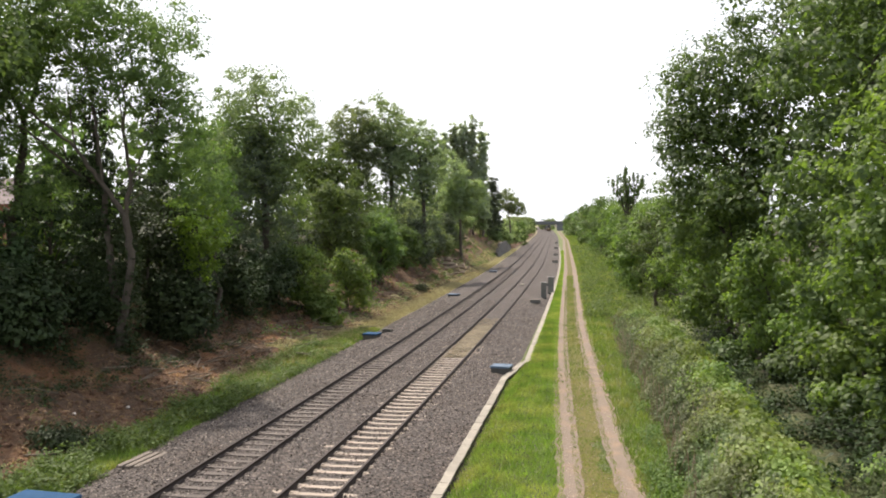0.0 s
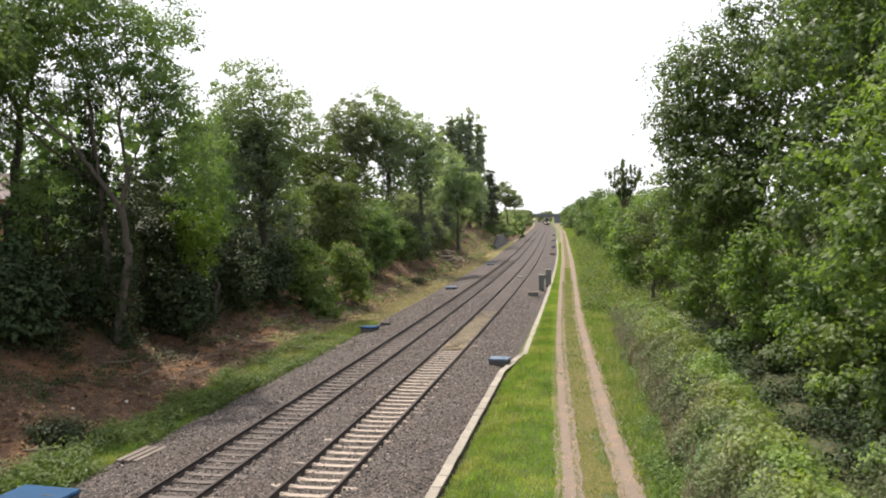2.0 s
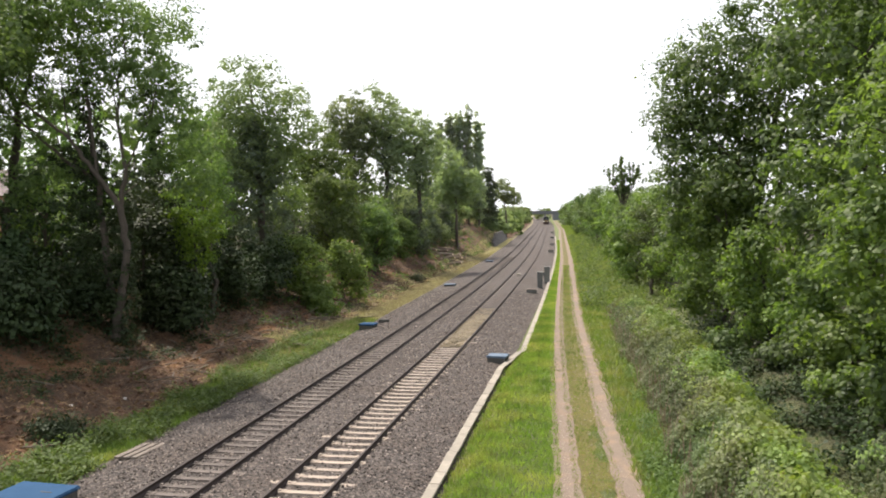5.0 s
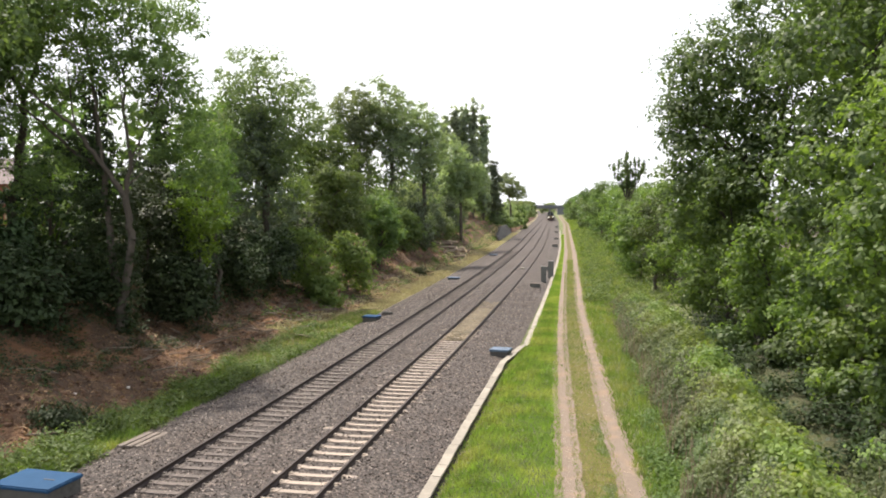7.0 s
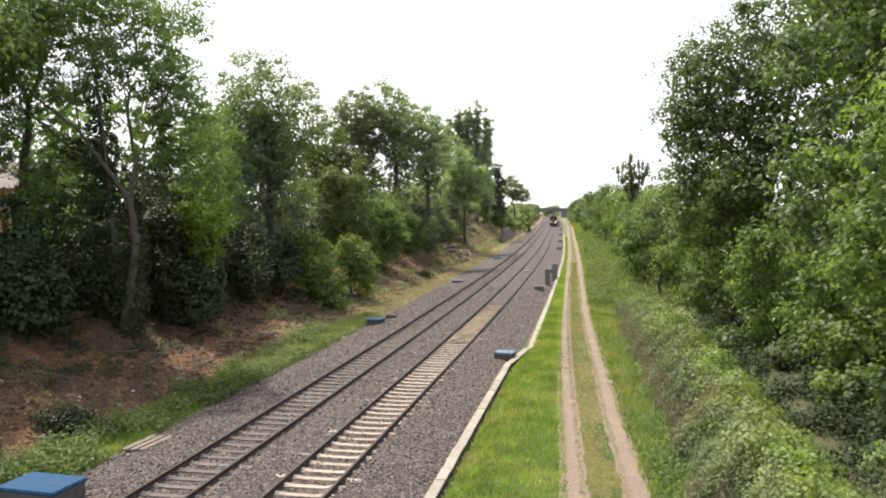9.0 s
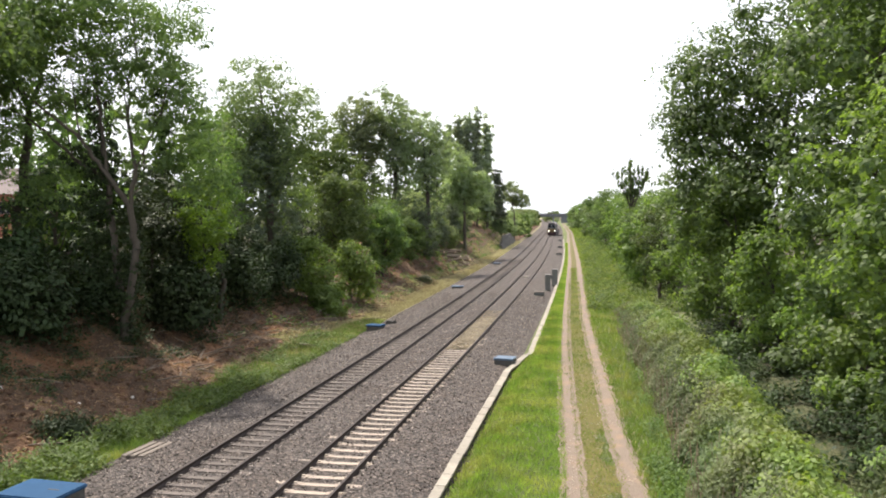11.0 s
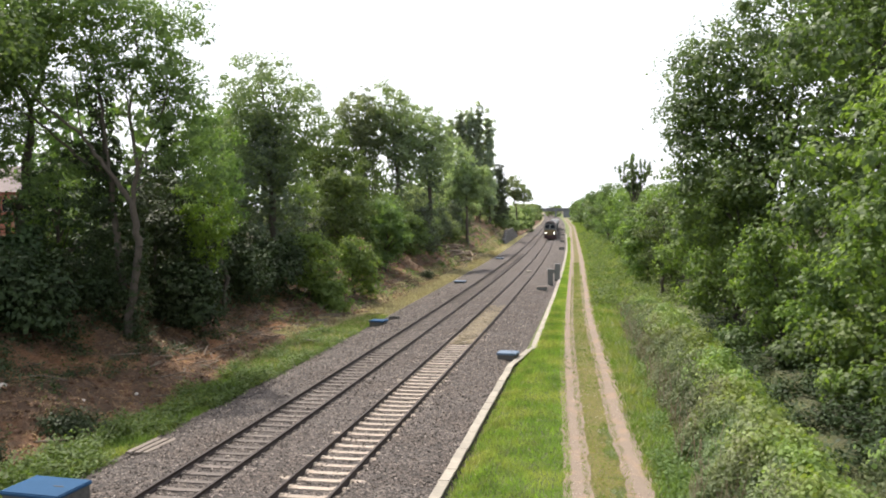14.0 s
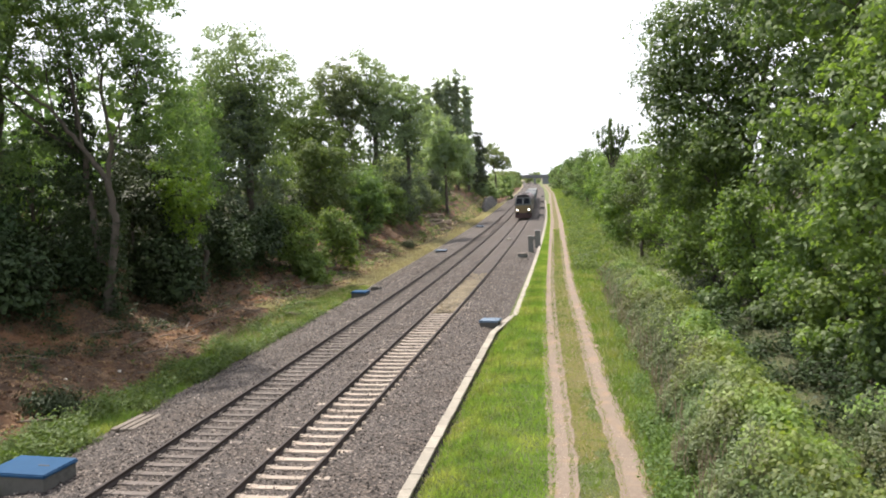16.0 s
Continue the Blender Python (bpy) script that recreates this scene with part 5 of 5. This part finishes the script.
def house(x, y):
    z = on_ground(x - float(line_x(y)), y)
    top = empty("house", pose(x, y, z - 0.2, 0, 0, 20), "red brick house with tiled roof behind the trees", "house")
    part("wall", box(-5, -4, 0, 5, 4, 5.4), BRICK, top, "red brick wall")
    bm = bmesh.new()
    vs = [bm.verts.new(p) for p in ((-5.4, -4.5, 5.3), (5.4, -4.5, 5.3), (5.4, 4.5, 5.3), (-5.4, 4.5, 5.3), (-5.4, 0, 8.4), (5.4, 0, 8.4))]
    for q in ((0, 1, 5, 4), (2, 3, 4, 5), (0, 4, 3), (1, 2, 5), (3, 2, 1, 0)):
        bm.faces.new([vs[i] for i in q])
    part("roof", bm, ROOF, top, "dark tiled pitched roof")
    for wx in (-3, 0, 3):
        w = part("window", box(wx - 0.6, -4.06, 3.2, wx + 0.6, -4.0, 4.5), GLASS, top)
        part("window_frame", box(wx - 0.68, -4.05, 3.12, wx + 0.68, -4.01, 3.2), TROUGH, w)


house(-66, 84)


def road_bridge():
    y = 585.0
    x = float(line_x(y)) - 1.7
    top = empty("road_bridge", pose(x, y, -0.5, 0, 0, 3), "dark road bridge crossing the railway in the distance", "bridge")
    part("deck", box(-26, -4, 4.7, 26, 4, 5.4, bevel=0.05), BRIDGE, top)
    for s in (-1, 1):
        part("parapet", box(-26, s * 4 - 0.2, 5.4, 26, s * 4 + 0.2, 7.0, bevel=0.05), BRIDGE, top)
        part("abutment", box(s * 12 - 4, -3.9, 0, s * 12 + 4, 3.9, 4.7), BRIDGE, top)
    part("pier", box(2.2, -3.5, 0, 3.2, 3.5, 4.7), BRIDGE, top)


road_bridge()
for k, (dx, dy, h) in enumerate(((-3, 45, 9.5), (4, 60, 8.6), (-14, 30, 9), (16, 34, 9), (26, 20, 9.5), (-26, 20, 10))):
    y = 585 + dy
    bush(float(line_x(y)) + dx, y, 5.0, h, LEAF_HAZE, "distant tree beyond the road bridge", 70, 0.9, 1.2)


# ---- the train ----
def bogie(parent, y):
    b = part("bogie", block(box(-1.05, y - 1.9, 0.35, -0.85, y + 1.9, 0.85, bevel=0.04), 0.85, y - 1.9, 0.35, 1.05, y + 1.9, 0.85), BLACK, parent)
    for dy in (-1.4, 0, 1.4):
        part("wheelset", rod(rod(bmesh.new(), (-0.8, y + dy, 0.5), (-0.68, y + dy, 0.5), 0.5, 0.5, 18), (0.68, y + dy, 0.5), (0.8, y + dy, 0.5), 0.5, 0.5, 18), RUST, b)


def prism(bm, outline, y0, y1):
    """A body drawn along y from an outline of (x, z)."""
    a = [bm.verts.new((x, y0, z)) for x, z in outline]
    b = [bm.verts.new((x, y1, z)) for x, z in outline]
    n = len(outline)
    bm.faces.new(a)
    bm.faces.new(b[::-1])
    for k in range(n):
        bm.faces.new((a[k], b[k], b[(k + 1) % n], a[(k + 1) % n]))
    return bm


def locomotive():
    """The nose looks along -y; its front is at y = 0."""
    top = empty("locomotive", pose(0, 0, 0), "dark maroon diesel locomotive with ochre nose and lit headlights", "locomotive")
    section = [(-1.33, 1.05), (1.33, 1.05), (1.33, 3.0), (1.2, 3.45), (0.85, 3.82), (-0.85, 3.82), (-1.2, 3.45), (-1.33, 3.0)]
    part("body", prism(bmesh.new(), section, 0.75, 20.4), LOCO_BLUE, top)
    cab = bmesh.new()
    low = [cab.verts.new(p) for p in ((-1.3, 0.0, 1.0), (1.3, 0.0, 1.0), (1.3, -0.02, 2.35), (-1.3, -0.02, 2.35))]
    up = [cab.verts.new(p) for p in ((-1.1, 0.55, 3.5), (1.1, 0.55, 3.5), (0.8, 0.8, 3.8), (-0.8, 0.8, 3.8))]
    rear = [cab.verts.new(p) for p in ((-1.33, 0.8, 1.0), (1.33, 0.8, 1.0), (1.33, 0.8, 2.35), (-1.33, 0.8, 2.35), (-1.2, 0.8, 3.45), (1.2, 0.8, 3.45))]
    for q in ((low[0], low[1], low[2], low[3]), (low[3], low[2], up[1], up[0]), (up[0], up[1], up[2], up[3]), (low[1], rear[1], rear[2], low[2]), (low[0], low[3], rear[3], rear[0]),
              (low[2], rear[2], rear[5], up[1]), (low[3], up[0], rear[4], rear[3]), (up[1], rear[5], up[2]), (up[0], up[3], rear[4]), (low[0], rear[0], rear[1], low[1])):
        cab.faces.new(q)
    part("cab", cab, LOCO_GREY, top, "grey cab front")
    part("nose_panel", box(-1.22, -0.05, 1.05, 1.22, -0.021, 2.2, bevel=0.01), LOCO_YELLOW, top, "dull ochre warning panel")
    for s in (-1, 1):
        w = bmesh.new()
        c = [(s * 0.08, 0.07, 2.52), (s * 1.08, 0.07, 2.52), (s * 0.96, 0.45, 3.32), (s * 0.08, 0.45, 3.32)]
        f = [w.verts.new(p) for p in c] + [w.verts.new((x, y + 0.06, z - 0.02)) for x, y, z in c]
        for q in ((0, 1, 2, 3), (4, 5, 6, 7), (0, 1, 5, 4), (1, 2, 6, 5), (2, 3, 7, 6), (3, 0, 4, 7)):
            w.faces.new([f[i] for i in q])
        for v in w.verts:
            v.co.y -= 0.05
        part("windscreen", w, GLASS, top)
        part("headlight", rod(bmesh.new(), (s * 0.92, -0.11, 1.5), (s * 0.92, -0.05, 1.5), 0.13, 0.13, 14), LAMP, top, "lit white headlight")
        part("buffer", rod(rod(bmesh.new(), (s * 0.87, -0.45, 0.98), (s * 0.87, 0.0, 0.98), 0.1, 0.13, 10), (s * 0.87, -0.52, 0.98), (s * 0.87, -0.45, 0.98), 0.25, 0.25, 14), BLACK, top)
        part("side_grille", box(s * 1.33 - 0.02, 6, 2.0, s * 1.33 + 0.02, 14, 3.0), BLACK, top)
    part("buffer_beam", box(-1.3, -0.03, 0.22, 1.3, 0.6, 1.12, bevel=0.03), LOCO_BLUE, top, "dark maroon buffer beam")
    part("roof_dome", prism(bmesh.new(), [(-1.12, 3.5), (1.12, 3.5), (0.85, 3.84), (0.4, 3.95), (-0.4, 3.95), (-0.85, 3.84)], 0.5, 4.2), BLACK, top, "dark domed cab roof")
    part("window_pillar", box(-0.05, -0.03, 2.5, 0.05, 0.40, 3.36, bevel=0.02), WHITE_PAINT, top, "pale pillar between the windscreens")
    for s in (-1, 1):
        part("cab_corner", rod(bmesh.new(), (s * 1.2, 0.0, 2.42), (s * 1.08, 0.5, 3.5), 0.06, 0.05, 8), LOCO_GREY, top, "grey cab corner post")
        part("marker_light", rod(bmesh.new(), (s * 0.62, -0.09, 1.42), (s * 0.62, -0.05, 1.42), 0.07, 0.07, 10), GLASS, top)
        part("cab_door", box(s * 1.335 - 0.015, 1.3, 1.2, s * 1.335 + 0.015, 2.0, 3.1), LOCO_GREY, top)
    part("coupling", rod(bmesh.new(), (0, -0.5, 0.82), (0, 0.0, 0.82), 0.06, 0.09, 8), BLACK, top)
    part("fuel_tank", box(-1.15, 7.5, 0.4, 1.15, 13, 1.05, bevel=0.06), BLACK, top)
    part("roof_fan", box(-0.7, 12, 3.82, 0.7, 17, 3.92, bevel=0.03), BLACK, top)
    bogie(top, 3.6)
    bogie(top, 16.9)
    return top


def wagon(mat, label):
    top = empty("container_wagon", pose(0, 0, 0), label, "wagon", "train of wagons")
    part("underframe", box(-1.15, 0.3, 0.85, 1.15, 19.2, 1.12, bevel=0.03), BLACK, top)
    for y0, y1, paint, name in ((0.6, 12.8, mat, "long_container"), (13.0, 19.0, CONTAINER, "short_container")):
        bm = box(-1.22, y0, 1.125, 1.22, y1, 2.9, bevel=0.04)
        for k in range(int((y1 - y0) / 0.5) - 1):
            for s in (-1, 1):
                block(bm, s * 1.22 - 0.02, y0 + 0.2 + k * 0.5, 1.25, s * 1.22 + 0.02, y0 + 0.45 + k * 0.5, 2.8)
        box_part = part(name, bm, paint, top, "ribbed steel container")
        for x in (-0.6, -0.2, 0.2, 0.6):
            part("door_bar", rod(bmesh.new(), (x, y0 - 0.03, 1.2), (x, y0 - 0.03, 2.8), 0.02, 0.02, 6), BLACK, box_part)
    bogie(top, 2.6)
    bogie(top, 16.9)
    return top


loco = locomotive()
wagons = [wagon(CONTAINER if k % 2 == 0 else CONTAINER_BLUE, "flat wagon carrying pale grey steel containers" if k % 2 == 0 else "flat wagon carrying dark blue and grey containers") for k in range(5)]
SPEED = 25.1


def motions():
    """The train runs towards the bridge on the near track."""
    for thing, behind in [(loco, 0.0)] + [(w, 21.1 + 19.8 * k) for k, w in enumerate(wagons)]:
        rows = []
        for k in range(17):
            y = 132.0 + SPEED * (16 - k) + behind
            back_y = y + 14.0
            turn = math.atan2(float(line_x(back_y) - line_x(y)), 14.0)
            rows.append((k, pose(float(line_x(y)), y, 0, 0, 0, -math.degrees(turn))))
        walk(thing, rows)


motions()
